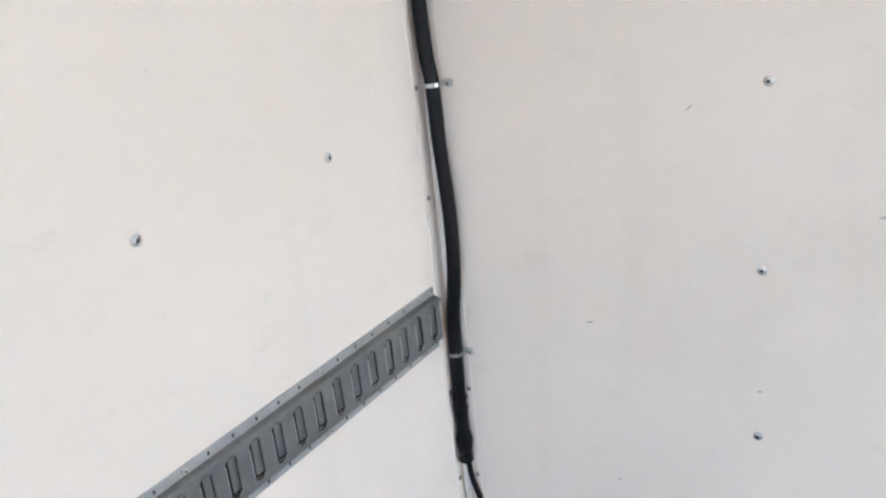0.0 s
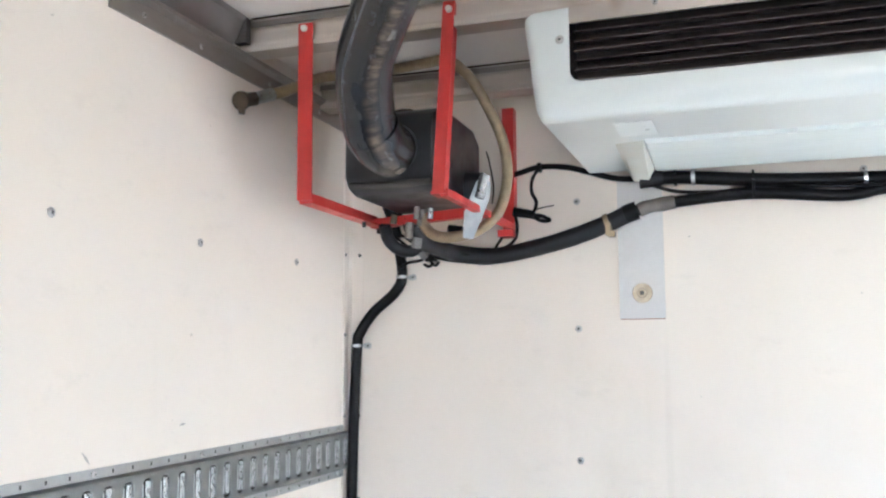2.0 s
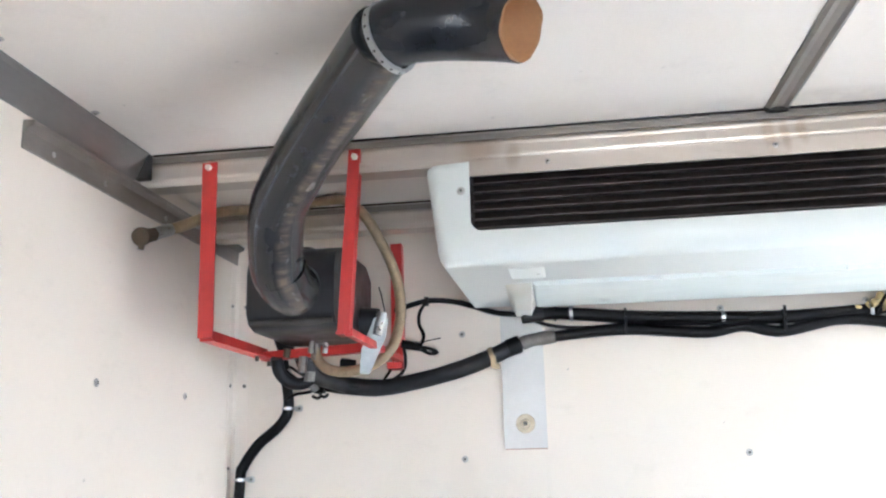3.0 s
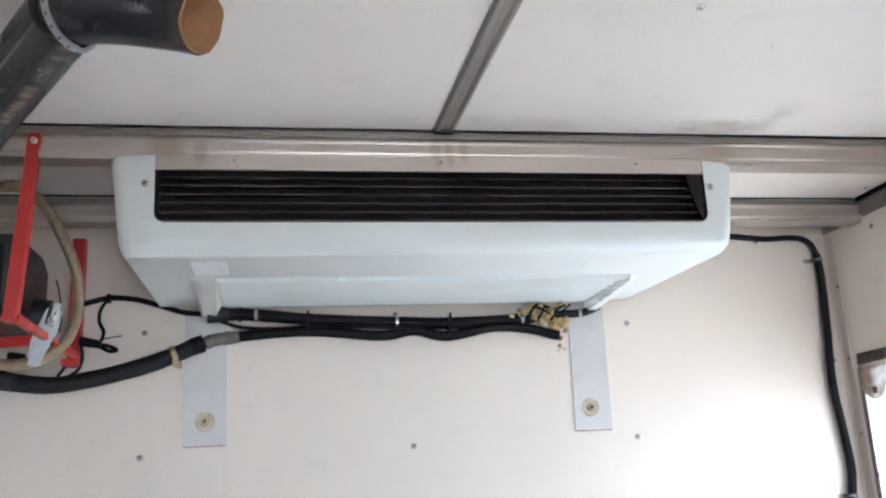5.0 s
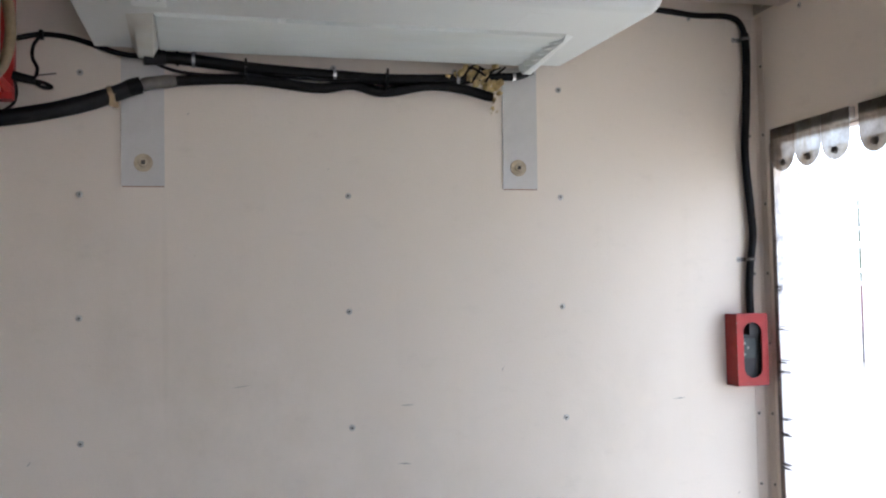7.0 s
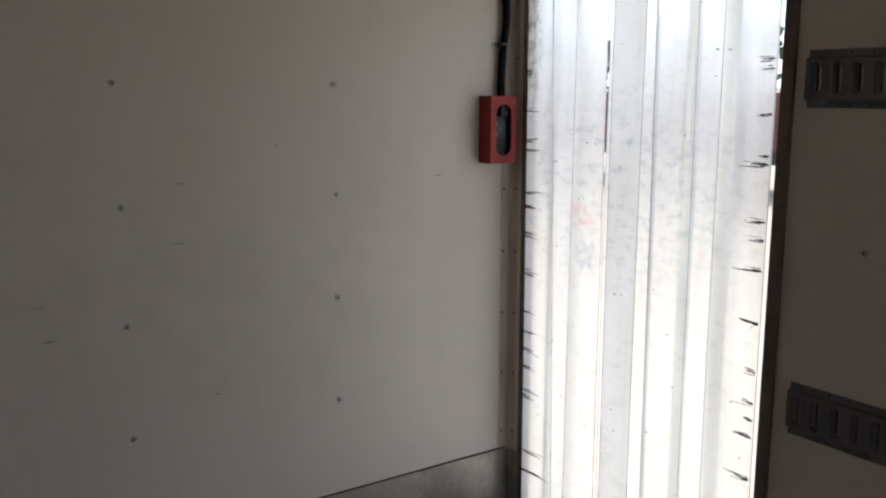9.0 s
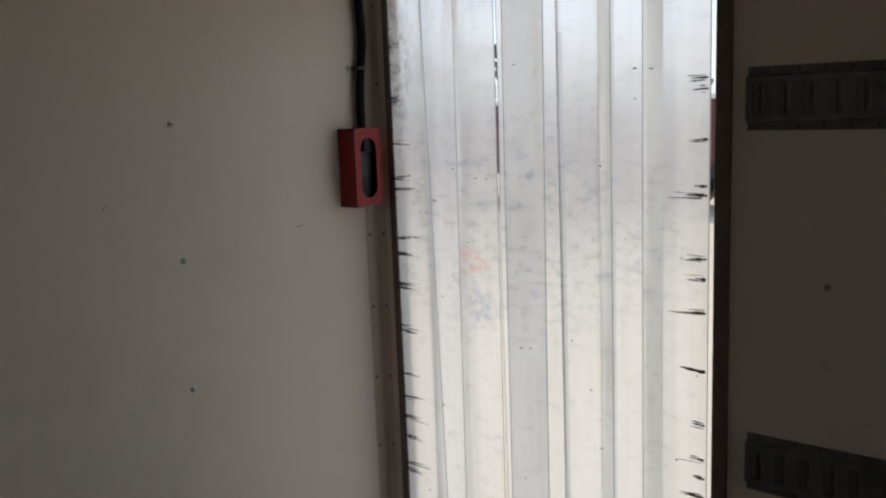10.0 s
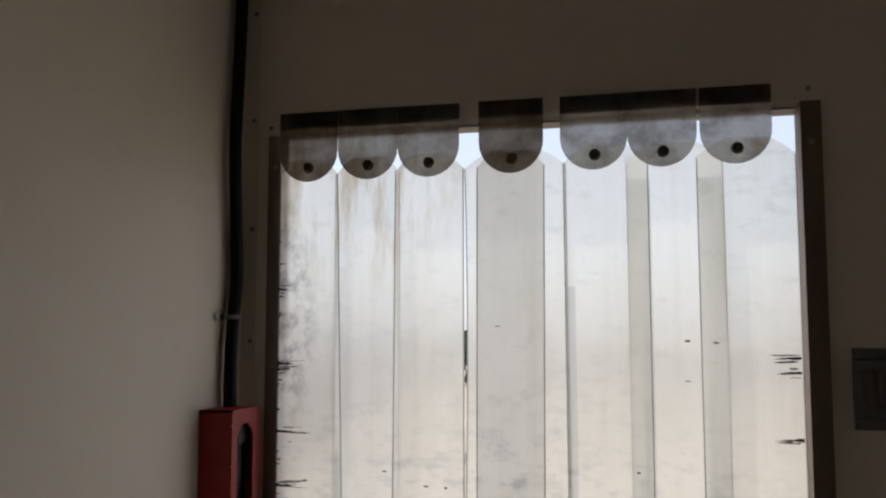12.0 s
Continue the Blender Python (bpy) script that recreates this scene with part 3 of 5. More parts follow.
    def smudge(wall, at, along, w, slope, out):
        h = 0.0012 + 0.0018 * rnd.random()
        at, along, out = Vector(at), Vector(along), Vector(out) * 0.0012
        p = [at - along * w / 2 - UP * slope * w / 2, at - UP * h, at + along * w / 2 + UP * slope * w / 2, at + along * w * 0.1 + UP * h]
        bm = bmesh.new()
        f = [bm.verts.new(q + out) for q in p] + [bm.verts.new(q) for q in p]
        bm.faces.new(f[:4])
        for k in range(4):
            bm.faces.new((f[k], f[(k + 1) % 4], f[4 + (k + 1) % 4], f[4 + k]))
        part("smudge", bm, M_SMUDGE, wall)

    for x, z, w, slope in ((0.86, 0.795, 0.030, 0.1), (0.312, 0.712, 0.018, 0.2), (0.30, 1.345, 0.028, 0.05), (0.62, 0.63, 0.010, 0.1), (0.36, 0.38, 0.008, 0.8),
                           (1.47, 1.22, 0.04, 0.0), (1.02, 1.29, 0.05, 0.1), (1.46, 1.06, 0.04, -0.1), (2.30, 1.20, 0.04, 0.05), (0.89, 2.017, 0.006, 0.5),
                           (1.26, 1.873, 0.006, 0.4), (1.55, 0.62, 0.03, -0.3), (1.70, 0.42, 0.006, 0.9), (1.75, 1.31, 0.012, 1.2), (0.793, 0.961, 0.02, 0.2),
                           (1.10, 0.93, 0.05, 0.05), (1.12, 0.84, 0.05, 0.02), (0.50, 1.12, 0.012, 1.0)):
        smudge(front, (x, 0, z), (1, 0, 0), w, slope, (0, -1, 0))
    for y, z, w, slope in ((-0.74, 1.61, 0.02, 0.1), (-1.0, 1.575, 0.02, -1.1), (-0.15, 0.30, 0.02, 0.5)):
        smudge(left, (0, y, z), (0, 1, 0), w, slope, (1, 0, 0))
    return left, front, right, ceil


def corner_trims():
    def angle(name, x, sgn, mat, label):
        prof = [(x, 0), (x, -0.040), (x + sgn * 0.002, -0.0405), (x + sgn * 0.003, -0.010), (x + sgn * 0.010, -0.003), (x + sgn * 0.0405, -0.002), (x + sgn * 0.040, 0)]
        ob = solo(name, extrude_profile(prof, "z", 0.2, 2.36 if sgn < 0 else 2.334), mat, label, "trim", "structure")
        for k in range(12):
            z = 0.30 + 0.213 * k - (0.01 if sgn < 0 else 0.0)
            if z < 2.32:
                link_shared("screw", DARK, ob, (x + sgn * 0.031, -0.002, z), FACE_FRONT)
                link_shared("screw", DARK, ob, (x + sgn * 0.002, -0.030, z), FACE_LEFT if sgn > 0 else FACE_RIGHT)
        return ob
    angle("trim_1", 0.0, 1, M_TRIMW, "white corner angle with small screws")
    angle("trim_2", W, -1, M_TRIMD, "dirty white corner angle darkened for shade, with small screws")
    # peeling sealant bead beside the lower hose
    part_line = [(0.012, -0.012, 0.60), (0.016, -0.012, 0.75), (0.012, -0.010, 0.95), (0.010, -0.008, 1.12)]
    solo("sealant", tube(part_line, 0.006, 6, 4), M_SEAL, "loose white sealant bead in the corner", "trim", "structure", smooth=True)


def kick_plates():
    ob = solo("baseboard", box((0.0, -0.006, 0.0), (W, 0.0, 0.222), 0.0015, 1), M_KICK, "scuffed metal kick plate along the front wall", "baseboard", "structure")
    part("top_gap", box((0.0, -0.0035, 0.2225), (W, -0.0005, 0.2265)), M_SLOT, ob, "dark open joint above the plate")
    for k in range(8):
        link_shared("screw", SMALL, ob, (0.2 + 0.3 * k, -0.006, 0.18), FACE_FRONT)
    solo("baseboard", box((W - 0.006, DOOR_N + 0.035, 0.0), (W, -0.007, 0.222), 0.0015, 1), M_KICK, "dark kick plate beside the doorway", "baseboard", "structure")
    solo("baseboard", box((0.0, -LEN, 0.0), (0.006, -0.007, 0.222), 0.0015, 1), M_KICK, "scuffed metal kick plate along the side wall", "baseboard", "structure")
    solo("baseboard", box((W - 0.006, -LEN, 0.0), (W, DOOR_F - 0.04, 0.222), 0.0015, 1), M_KICK, "scuffed metal kick plate along the side wall", "baseboard", "structure")


def beams():
    def beam(y, z0, z1, label):
        h = z1 - z0
        ze, zl = z1 - 0.019, z0 + h * 0.34
        prof = [(y + 0.045, z1), (y - 0.012, z1), (y - 0.012, ze)]
        prof += [(y - 0.002 - 0.009 * (1 - math.sin(a)), ze - 0.010 * (1 - math.cos(a))) for a in (math.radians(d) for d in (10, 30, 50, 70, 90))]   # rolled upper fold
        prof += [(y - 0.002, zl), (y - 0.0125, zl - 0.0035)]
        prof += [(y - 0.0095 - 0.003 * math.cos(a), zl - 0.0035 - 0.009 * math.sin(a)) for a in (math.radians(d) for d in (20, 40, 60, 80))]          # rolled lower bead
        prof += [(y - 0.0095, z0 + 0.003), (y - 0.008, z0), (y + 0.045, z0)]
        ob = solo("ceiling_beam", extrude_profile(prof, "x", 0.004, W - 0.004), M_ALU, label, "beam")
        return ob
    b = beam(-0.565, 2.386, TOP, "stained aluminium beam across the ceiling")
    part("top_lip", box((0.006, -0.5785, TOP - 0.019), (W - 0.006, -0.5645, TOP - 0.006), 0.001, 1), M_ALU_Y, b, "duller brownish upper lip")
    b = beam(-0.186, 2.361, LOW, "second aluminium beam close to the front wall")
    part("top_lip", box((0.006, -0.1995, LOW - 0.019), (W - 0.006, -0.1855, LOW - 0.006), 0.001, 1), M_ALU_Y, b, "duller brownish upper lip")
    # thin dark line between beam and ceiling lining
    solo("trim", tube([(0.034, -0.582, TOP + 0.0005), (0.45, -0.583, TOP - 0.0005), (0.8, -0.582, TOP), (1.25, -0.583, TOP - 0.001), (1.5, -0.583, TOP - 0.0015), (1.8, -0.582, TOP + 0.0005), (2.15, -0.583, TOP - 0.0015), (W - 0.012, -0.583, TOP)], 0.0031, 6, 10), M_LOOM, "thin dark line over the aluminium beam", "trim", "structure")
    solo("trim", tube([(0.05, -0.202, LOW - 0.001), (1.2, -0.202, LOW), (W - 0.026, -0.202, LOW - 0.001)], 0.0028, 6, 10), M_LOOM, "thin dark line over the second beam", "trim", "structure")


def ceiling_trims():
    prof = [(0.0, 2.397), (0.003, 2.397), (0.007, 2.404), (0.026, TOP - 0.010), (0.032, TOP - 0.004), (0.032, TOP), (0.0, TOP)]
    solo("trim_3", extrude_profile(prof, "y", -LEN, -0.600, 0.0006), M_COVE, "grey metal cove trim between side wall and ceiling", "trim", "structure")
    solo("trim", box((0.001, -0.5995, 2.400), (0.031, -0.579, TOP - 0.0005), 0.0006, 1), M_SLOT, "dark box at the end of the cove trim", "trim", "structure")
    prof = [(W - u, z) for u, z in prof]
    solo("trim_4", extrude_profile(prof, "y", -LEN, -1.0, 0.0006), M_COVE, "grey metal cove trim between side wall and ceiling", "trim", "structure")
    # angle bars low beside the ceiling
    prof = [(0.0, 2.335), (0.004, 2.335), (0.005, 2.370), (0.020, 2.376), (0.022, 2.384), (0.0, 2.3855)]
    ob = solo("angle_bar", extrude_profile(prof, "y", -0.99, -0.003, 0.0008), M_ALU_Y, "dull metal angle bar screwed to the side wall", "bar")
    for y in (-0.90, -0.72, -0.45, -0.2):
        link_shared("screw", SMALL, ob, (0.0045, y, 2.352), FACE_LEFT)
    prof = [(W, 2.374), (W - 0.004, 2.374), (W - 0.005, 2.412), (W - 0.010, 2.418), (W - 0.012, LOW), (W, LOW)]
    ob = solo("angle_bar", extrude_profile(prof, "y", -0.525, -0.003, 0.0008), M_ALU_Y, "dull metal angle bar screwed to the side wall", "bar")
    for y in (-0.44, -0.12, -0.05):
        link_shared("screw", SMALL, ob, (W - 0.0045, y, 2.392), FACE_RIGHT)
    solo("trim", box((W - 0.022, -0.519, LOW - 0.012), (W - 0.0125, -0.2045, LOW), 0.001), M_LOOM, "dark groove seal along the ceiling edge", "trim", "structure")
    prof = [(1.306, TOP), (1.306, TOP - 0.003), (1.313, TOP - 0.007), (1.324, TOP - 0.0035), (1.338, TOP - 0.0035), (1.346, TOP - 0.007), (1.353, TOP - 0.003), (1.353, TOP)]
    bm = extrude_profile(prof, "y", -LEN, -0.590)
    for v in bm.verts:                           # the strip runs slightly askew
        v.co.x -= 0.028 * (v.co.y + 0.59)
    solo("trim_5", bm, M_ALU_Y, "metal joint strip along the middle of the ceiling", "trim", "structure")
    solo("trim", extrude_profile([(1.304, TOP - 0.0005), (1.307, TOP - 0.010), (1.318, TOP - 0.012), (1.338, TOP - 0.012), (1.350, TOP - 0.010), (1.354, TOP - 0.0005)], "y", -0.5985, -0.5885, 0.001), M_SLOT, "dark end piece of the ceiling joint strip", "trim", "structure")


# ---------------------------------------------------------------- slotted cargo rails
def cargo_rail(name, side, z, ya, yb, label, deep=0.0058, foil=True):
    """Pressed steel track: two flat flanges with small holes, a raised web with upright slots. side: 1 on the left wall, -1 on the right."""
    x0 = 0.0 if side > 0 else W
    X = lambda d: x0 + side * d
    pitch, cells = 0.0508, int((ya - yb) / 0.0508)
    ob = thing(name, (X(0), ya, z), label, "cargo rail", "cargo rails on the side walls")
    burr = 2 if side > 0 else 3
    hw, fl, web, raise_ = 0.0655, 0.0165, 0.0435, 0.0135
    bm = bmesh.new()

    def quad(*pts, slot=0):
        bm.faces.new([bm.verts.new((X(d), y, zz)) for d, y, zz in pts]).material_index = slot

    for c in range(cells):
        y0, y1 = ya - c * pitch, ya - (c + 1) * pitch
        ym = (y0 + y1) / 2
        for s in (1, -1):
            # flange with a little upright hole between two slots
            e, i, h, u = z + s * hw, z + s * (hw - fl), 0.0033, 0.0022
            zm, yh = (e + i) / 2, y0 + (y1 - y0) * 0.06
            ha, hb = (y0 if c == 0 else y0 + pitch * 0.44), y1 + pitch * 0.44
            a = (0.0022, ha, e), (0.0022, hb, e), (0.0022, hb, i), (0.0022, ha, i)
            b = (0.0022, yh + u, zm + s * h), (0.0022, yh - u, zm + s * h), (0.0022, yh - u, zm - s * h), (0.0022, yh + u, zm - s * h)
            for k in range(4):
                quad(a[k], a[(k + 1) % 4], b[(k + 1) % 4], b[k], slot=2)
            quad((0, ha, e), (0, hb, e), a[1], a[0], slot=2)
            # slope up to the web
            quad((0.0022, y0, i), (0.0022, y1, i), (raise_ - 0.001, y1, z + s * (web + 0.002)), (raise_ - 0.001, y0, z + s * (web + 0.002)))
            quad((raise_ - 0.001, y0, z + s * (web + 0.002)), (raise_ - 0.001, y1, z + s * (web + 0.002)), (raise_, y1, z + s * web), (raise_, y0, z + s * web))
        # bright burr along one edge of the slot
        bx, by = raise_ + 0.0016, ym - 0.0130
        quad((raise_ - 0.001, by - 0.0022, z - 0.026), (raise_ - 0.001, by - 0.0022, z + 0.026), (bx, by - 0.0006, z + 0.025), (bx, by - 0.0006, z - 0.025), slot=burr)
        quad((bx, by - 0.0006, z - 0.025), (bx, by - 0.0006, z + 0.025), (raise_ - 0.001, by + 0.0014, z + 0.026), (raise_ - 0.001, by + 0.0014, z - 0.026), slot=burr)
        # web with an upright slot whose lip turns inwards, its sides coloured dark as shade
        sw, sh, cut = 0.0115, 0.0345, 0.0062
        slot = [(ym + sw, z - sh + cut), (ym + sw, z + sh - cut), (ym + sw - cut, z + sh), (ym - sw + cut, z + sh), (ym - sw, z + sh - cut), (ym - sw, z - sh + cut), (ym - sw + cut, z - sh), (ym + sw - cut, z - sh)]
        rim = [(y0, z - web), (y0, z + web), (y0, z + web), (y1, z + web), (y1, z + web), (y1, z - web), (y1, z - web), (y0, z - web)]
        out = [(y + (0.0016 if y > ym else -0.0016), zz + (0.0016 if zz > z else -0.0016)) for y, zz in slot]
        for k in range(8):
            n = (k + 1) % 8
            pts = [rim[k], rim[n], out[n], out[k]]
            if rim[k] == rim[n]:
                pts = [rim[k], out[n], out[k]]
            quad(*[(raise_, y, zz) for y, zz in pts])
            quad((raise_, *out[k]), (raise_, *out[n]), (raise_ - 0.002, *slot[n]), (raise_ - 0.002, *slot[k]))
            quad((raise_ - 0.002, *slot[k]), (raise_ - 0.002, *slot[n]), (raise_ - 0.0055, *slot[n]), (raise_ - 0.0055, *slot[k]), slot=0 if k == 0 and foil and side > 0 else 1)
    # cut end
    yb2 = ya - cells * pitch
    for y in (ya, yb2):
        quad((0, y, z - hw), (0.0022, y, z - hw), (0.0022, y, z - hw + fl), (raise_, y, z - web), (raise_, y, z + web), (0.0022, y, z + hw - fl), (0.0022, y, z + hw), (0, y, z + hw))
    bmesh.ops.remove_doubles(bm, verts=bm.verts, dist=0.00005)
    # same steel on both walls, the right one coloured darker for its shaded side
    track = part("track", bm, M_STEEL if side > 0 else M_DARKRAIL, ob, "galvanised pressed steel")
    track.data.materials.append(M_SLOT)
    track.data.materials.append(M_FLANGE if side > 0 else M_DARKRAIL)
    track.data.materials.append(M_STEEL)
    # dark sheet added as slot shade; before it a lining bulges bright, its other faces painted dark
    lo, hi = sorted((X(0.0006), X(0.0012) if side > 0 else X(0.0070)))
    part("shade_sheet", box((lo, yb2 + 0.002, z - 0.039), (hi, ya - 0.002, z + 0.039)), M_SLOT if side > 0 else M_DARKRAIL, ob, "added dark sheet in place of shade behind the slots")
    bm = bmesh.new()
    line = []
    for c in range(cells):
        ym = ya - (c + 0.5) * pitch
        line += [(ym + 0.0175, 0.0016), (ym + 0.0160, raise_ - deep + 0.002), (ym + 0.004, raise_ - deep + 0.003), (ym - 0.0025, raise_ - deep + 0.002), (ym - 0.0040, 0.0016)]
    rows = [[bm.verts.new((X(d), y, z + h)) for h in (-0.0290, 0.0300)] for y, d in line]
    for k, (a, b) in enumerate(zip(rows, rows[1:])):
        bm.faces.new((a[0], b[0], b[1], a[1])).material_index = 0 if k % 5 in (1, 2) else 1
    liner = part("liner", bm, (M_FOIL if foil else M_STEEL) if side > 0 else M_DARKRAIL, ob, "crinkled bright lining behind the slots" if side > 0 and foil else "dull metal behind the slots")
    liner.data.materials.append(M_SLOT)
    # dark strips stand in for the shade inside the small holes
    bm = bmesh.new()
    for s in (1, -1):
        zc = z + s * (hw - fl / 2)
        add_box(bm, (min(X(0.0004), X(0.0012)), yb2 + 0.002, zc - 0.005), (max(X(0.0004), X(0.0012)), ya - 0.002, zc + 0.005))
    part("shade_strip", bm, M_SLOT, ob, "added dark strip in place of shade behind the small holes")
    for k in range(1, cells, 6):
        for s in (1, -1):
            link_shared("screw", SMALL if side > 0 else DARK, ob, (X(0.0024), ya - (k - 0.02) * pitch, z + s * (hw - fl * 0.55)), FACE_LEFT if side > 0 else FACE_RIGHT)
    return ob


def rust_under_rail():
    bm = bmesh.new()
    rnd = random.Random(3)
    for k in range(18):
        y, z, r = -0.65 + rnd.gauss(0, 0.020), 1.4222 + rnd.gauss(0, 0.0014), rnd.uniform(0.0012, 0.0036)
        bmesh.ops.create_icosphere(bm, subdivisions=1, radius=r, matrix=Matrix.Translation((0.001, y, z)) @ Matrix.Diagonal((0.5, 2.2, 0.6, 1)))
    solo("rust_stain", bm, M_RUST, "crumbly brown rust under the cargo rail", "stain", "stuff")


# ---------------------------------------------------------------- the cooling unit under the ceiling
def cooling_unit():
    ob = thing("cooling_unit", (1.32, 0, 2.16), "white plastic evaporator unit with dark slatted grille under the ceiling", "cooling unit")
    F = -0.587                       # front plane
    x0, x1 = 0.629, 2.008            # at the top of the front
    gx0, gx1, gz0, gz1 = 0.721, 1.927, 2.243, 2.358

    # outer shell as a loft of plan outlines from the top down, the front folding under in a wide curve
    plans = [(2.388, x0 + 0.006, x1 - 0.006, F + 0.004, 0.645, 1.990), (2.383, x0 + 0.001, x1 - 0.001, F + 0.001, 0.638, 1.996), (2.374, x0, x1, F, 0.638, 1.996),
             (2.316, x0 + 0.008, x1 - 0.008, F - 0.003, 0.644, 1.988), (2.236, x0 + 0.017, x1 - 0.020, F - 0.005, 0.652, 1.976)]
    R, zc = 0.040, 2.221
    for k in range(7):
        a = radians(14 * k)
        plans.append((zc - R * math.sin(a), x0 + 0.020 + 0.012 * (1 - math.cos(a)), x1 - 0.024 - 0.018 * (1 - math.cos(a)), F - 0.005 + R * (1 - math.cos(a)), 0.655 + 0.006 * k / 6, 1.970 - 0.040 * k / 6))
    bm = bmesh.new()
    rings, arc = [], [radians(15 * k) for k in range(7)]
    for z, a, b, yf, ra, rb in plans:
        c = 0.030
        zr = z if z > 2.2 else z - 0.001
        pts = [(ra, -0.03, zr)] + [(a + c * (1 - math.cos(q)), yf + c * (1 - math.sin(q)), z) for q in arc]
        pts += [(b - c * (1 - math.cos(q)), yf + c * (1 - math.sin(q)), z) for q in arc[::-1]] + [(rb, -0.03, zr)]
        rings.append([bm.verts.new(p) for p in pts])
    n = len(rings[0])
    for r, (up, dn) in enumerate(zip(rings, rings[1:])):
        for k in range(n - 1):
            if k == 7 and r < 4:
                continue                       # the front is open here for the grille
            bm.faces.new((up[k], up[k + 1], dn[k + 1], dn[k]))
    # front frame round the grille opening with rounded lower corners
    L, Rr = [r[7] for r in rings[:5]], [r[8] for r in rings[:5]]
    rc = 0.022
    turn = [radians(22.5 * k) for k in range(5)]
    low = [(gx0 + rc - rc * math.cos(q), gz0 + rc - rc * math.sin(q)) for q in turn] + [(gx1 - rc + rc * math.sin(q), gz0 + rc - rc * math.cos(q)) for q in turn]
    heights = [2.388, 2.383, 2.374, 2.316]
    lv = [bm.verts.new((gx0, F - 0.003, z)) for z in heights]
    rv = [bm.verts.new((gx1, F - 0.003, z)) for z in heights]
    cv = [bm.verts.new((x, F - 0.003, z)) for x, z in low]
    for k in range(3):
        bm.faces.new((L[k], L[k + 1], lv[k + 1], lv[k]))
        bm.faces.new((Rr[k + 1], Rr[k], rv[k], rv[k + 1]))
    bm.faces.new([L[3], L[4]] + cv[2::-1] + [lv[3]])
    bm.faces.new([L[4], Rr[4]] + cv[7:1:-1])
    bm.faces.new([Rr[4], Rr[3], rv[3]] + cv[:6:-1])
    bm.faces.new(rings[-1])
    # closed tops of the two ears
    bm.faces.new(rings[0][:8] + [lv[0], bm.verts.new((gx0, -0.50, 2.388))])
    bm.faces.new(rings[0][8:] + [bm.verts.new((gx1, -0.50, 2.388)), rv[0]])
    part("housing", bm, M_HOUSE, ob, "smooth white plastic shell", smooth=True)
    # dark return of the opening
    edge = [(gx0, z) for z in heights] + low + [(gx1, z) for z in heights[::-1]]
    bm = bmesh.new()
    a = [bm.verts.new((x, F - 0.002, z)) for x, z in edge]
    b = [bm.verts.new((x, F + 0.075, z)) for x, z in edge]
    for k in range(len(edge) - 1):
        bm.faces.new((a[k], a[k + 1], b[k + 1], b[k]))
    part("opening_rim", bm, M_COIL, ob, "dark inner edge of the grille opening")
    # two slightly paler squares on the underside in front of the drain outlets
    for x in (0.822, 1.712):
        part("pale_square", box((x - 0.037, -0.500, 2.1803), (x + 0.037, -0.385, 2.1835)), M_PAD, ob, "slightly paler square", smooth=True)
    # shallow drain pan
    zf, zr = 2.182, 2.1725
    bm = bmesh.new()
    pts = [(0.826, -0.347, zf), (1.832, -0.347, zf), (1.828, -0.045, zf), (0.816, -0.045, zf)]
    low = [(0.832, -0.342, zr), (1.822, -0.342, zr), (1.800, -0.048, zr - 0.001), (0.824, -0.048, zr - 0.001)]
    a, b = [bm.verts.new(p) for p in pts], [bm.verts.new(p) for p in low]
    bm.faces.new(b)
    bm.faces.new(a[::-1])
    for k in range(4):
        bm.faces.new((a[k], a[(k + 1) % 4], b[(k + 1) % 4], b[k]))
    part("drain_pan", soften(bm, 0.003, 2), M_PAN, ob, "white drip tray with a fold line", smooth=True)
    # drain spouts at both rear corners: the one by the blower blunt and yellowed, the other a long fin with steps beside it
    for top, bot, mat, lab in (
            ([(0.762, -0.330, zf + 0.001), (0.826, -0.345, zf + 0.001), (0.822, -0.045, zf), (0.752, -0.045, zf)],
             [(0.780, -0.280, zr - 0.006), (0.822, -0.300, zr - 0.004), (0.806, -0.046, 2.147), (0.770, -0.046, 2.150)], M_YELLOW, "blunt yellowed drain outlet"),
            ([(1.830, -0.345, zf + 0.001), (1.858, -0.330, zf + 0.001), (1.872, -0.045, zf), (1.800, -0.045, zf)],
             [(1.832, -0.320, zr - 0.003), (1.844, -0.310, zr - 0.003), (1.838, -0.046, 2.148), (1.812, -0.046, 2.148)], M_HOUSE, "long tapered white drain outlet")):
        bm = bmesh.new()
        a, b = [bm.verts.new(p) for p in top], [bm.verts.new(p) for p in bot]
        bm.faces.new(a)
        bm.faces.new(b[::-1])
        for k in range(4):
            bm.faces.new((a[k], a[(k + 1) % 4], b[(k + 1) % 4], b[k]))
        part("drain_spout", soften(bm, 0.009 if mat is M_YELLOW else 0.002, 2), mat, ob, lab, smooth=True)
    for k in range(6):
        t = k / 5
        y = -0.305 + 0.225 * t
        bm = bmesh.new()
        tri = [(1.826, y - 0.016), (1.826 - 0.002, y + 0.018), (1.802 - 0.006 * t, y + 0.016)]
        h0, h1 = 2.181, 2.169 - 0.016 * t
        a, b = [bm.verts.new((x, yy, h0)) for x, yy in tri], [bm.verts.new((x, yy, h1)) for x, yy in tri]
        bm.faces.new(a)
        bm.faces.new(b[::-1])
        for q in range(3):
            bm.faces.new((a[q], a[(q + 1) % 3], b[(q + 1) % 3], b[q]))
        part("rib", bm, M_HOUSE, ob)
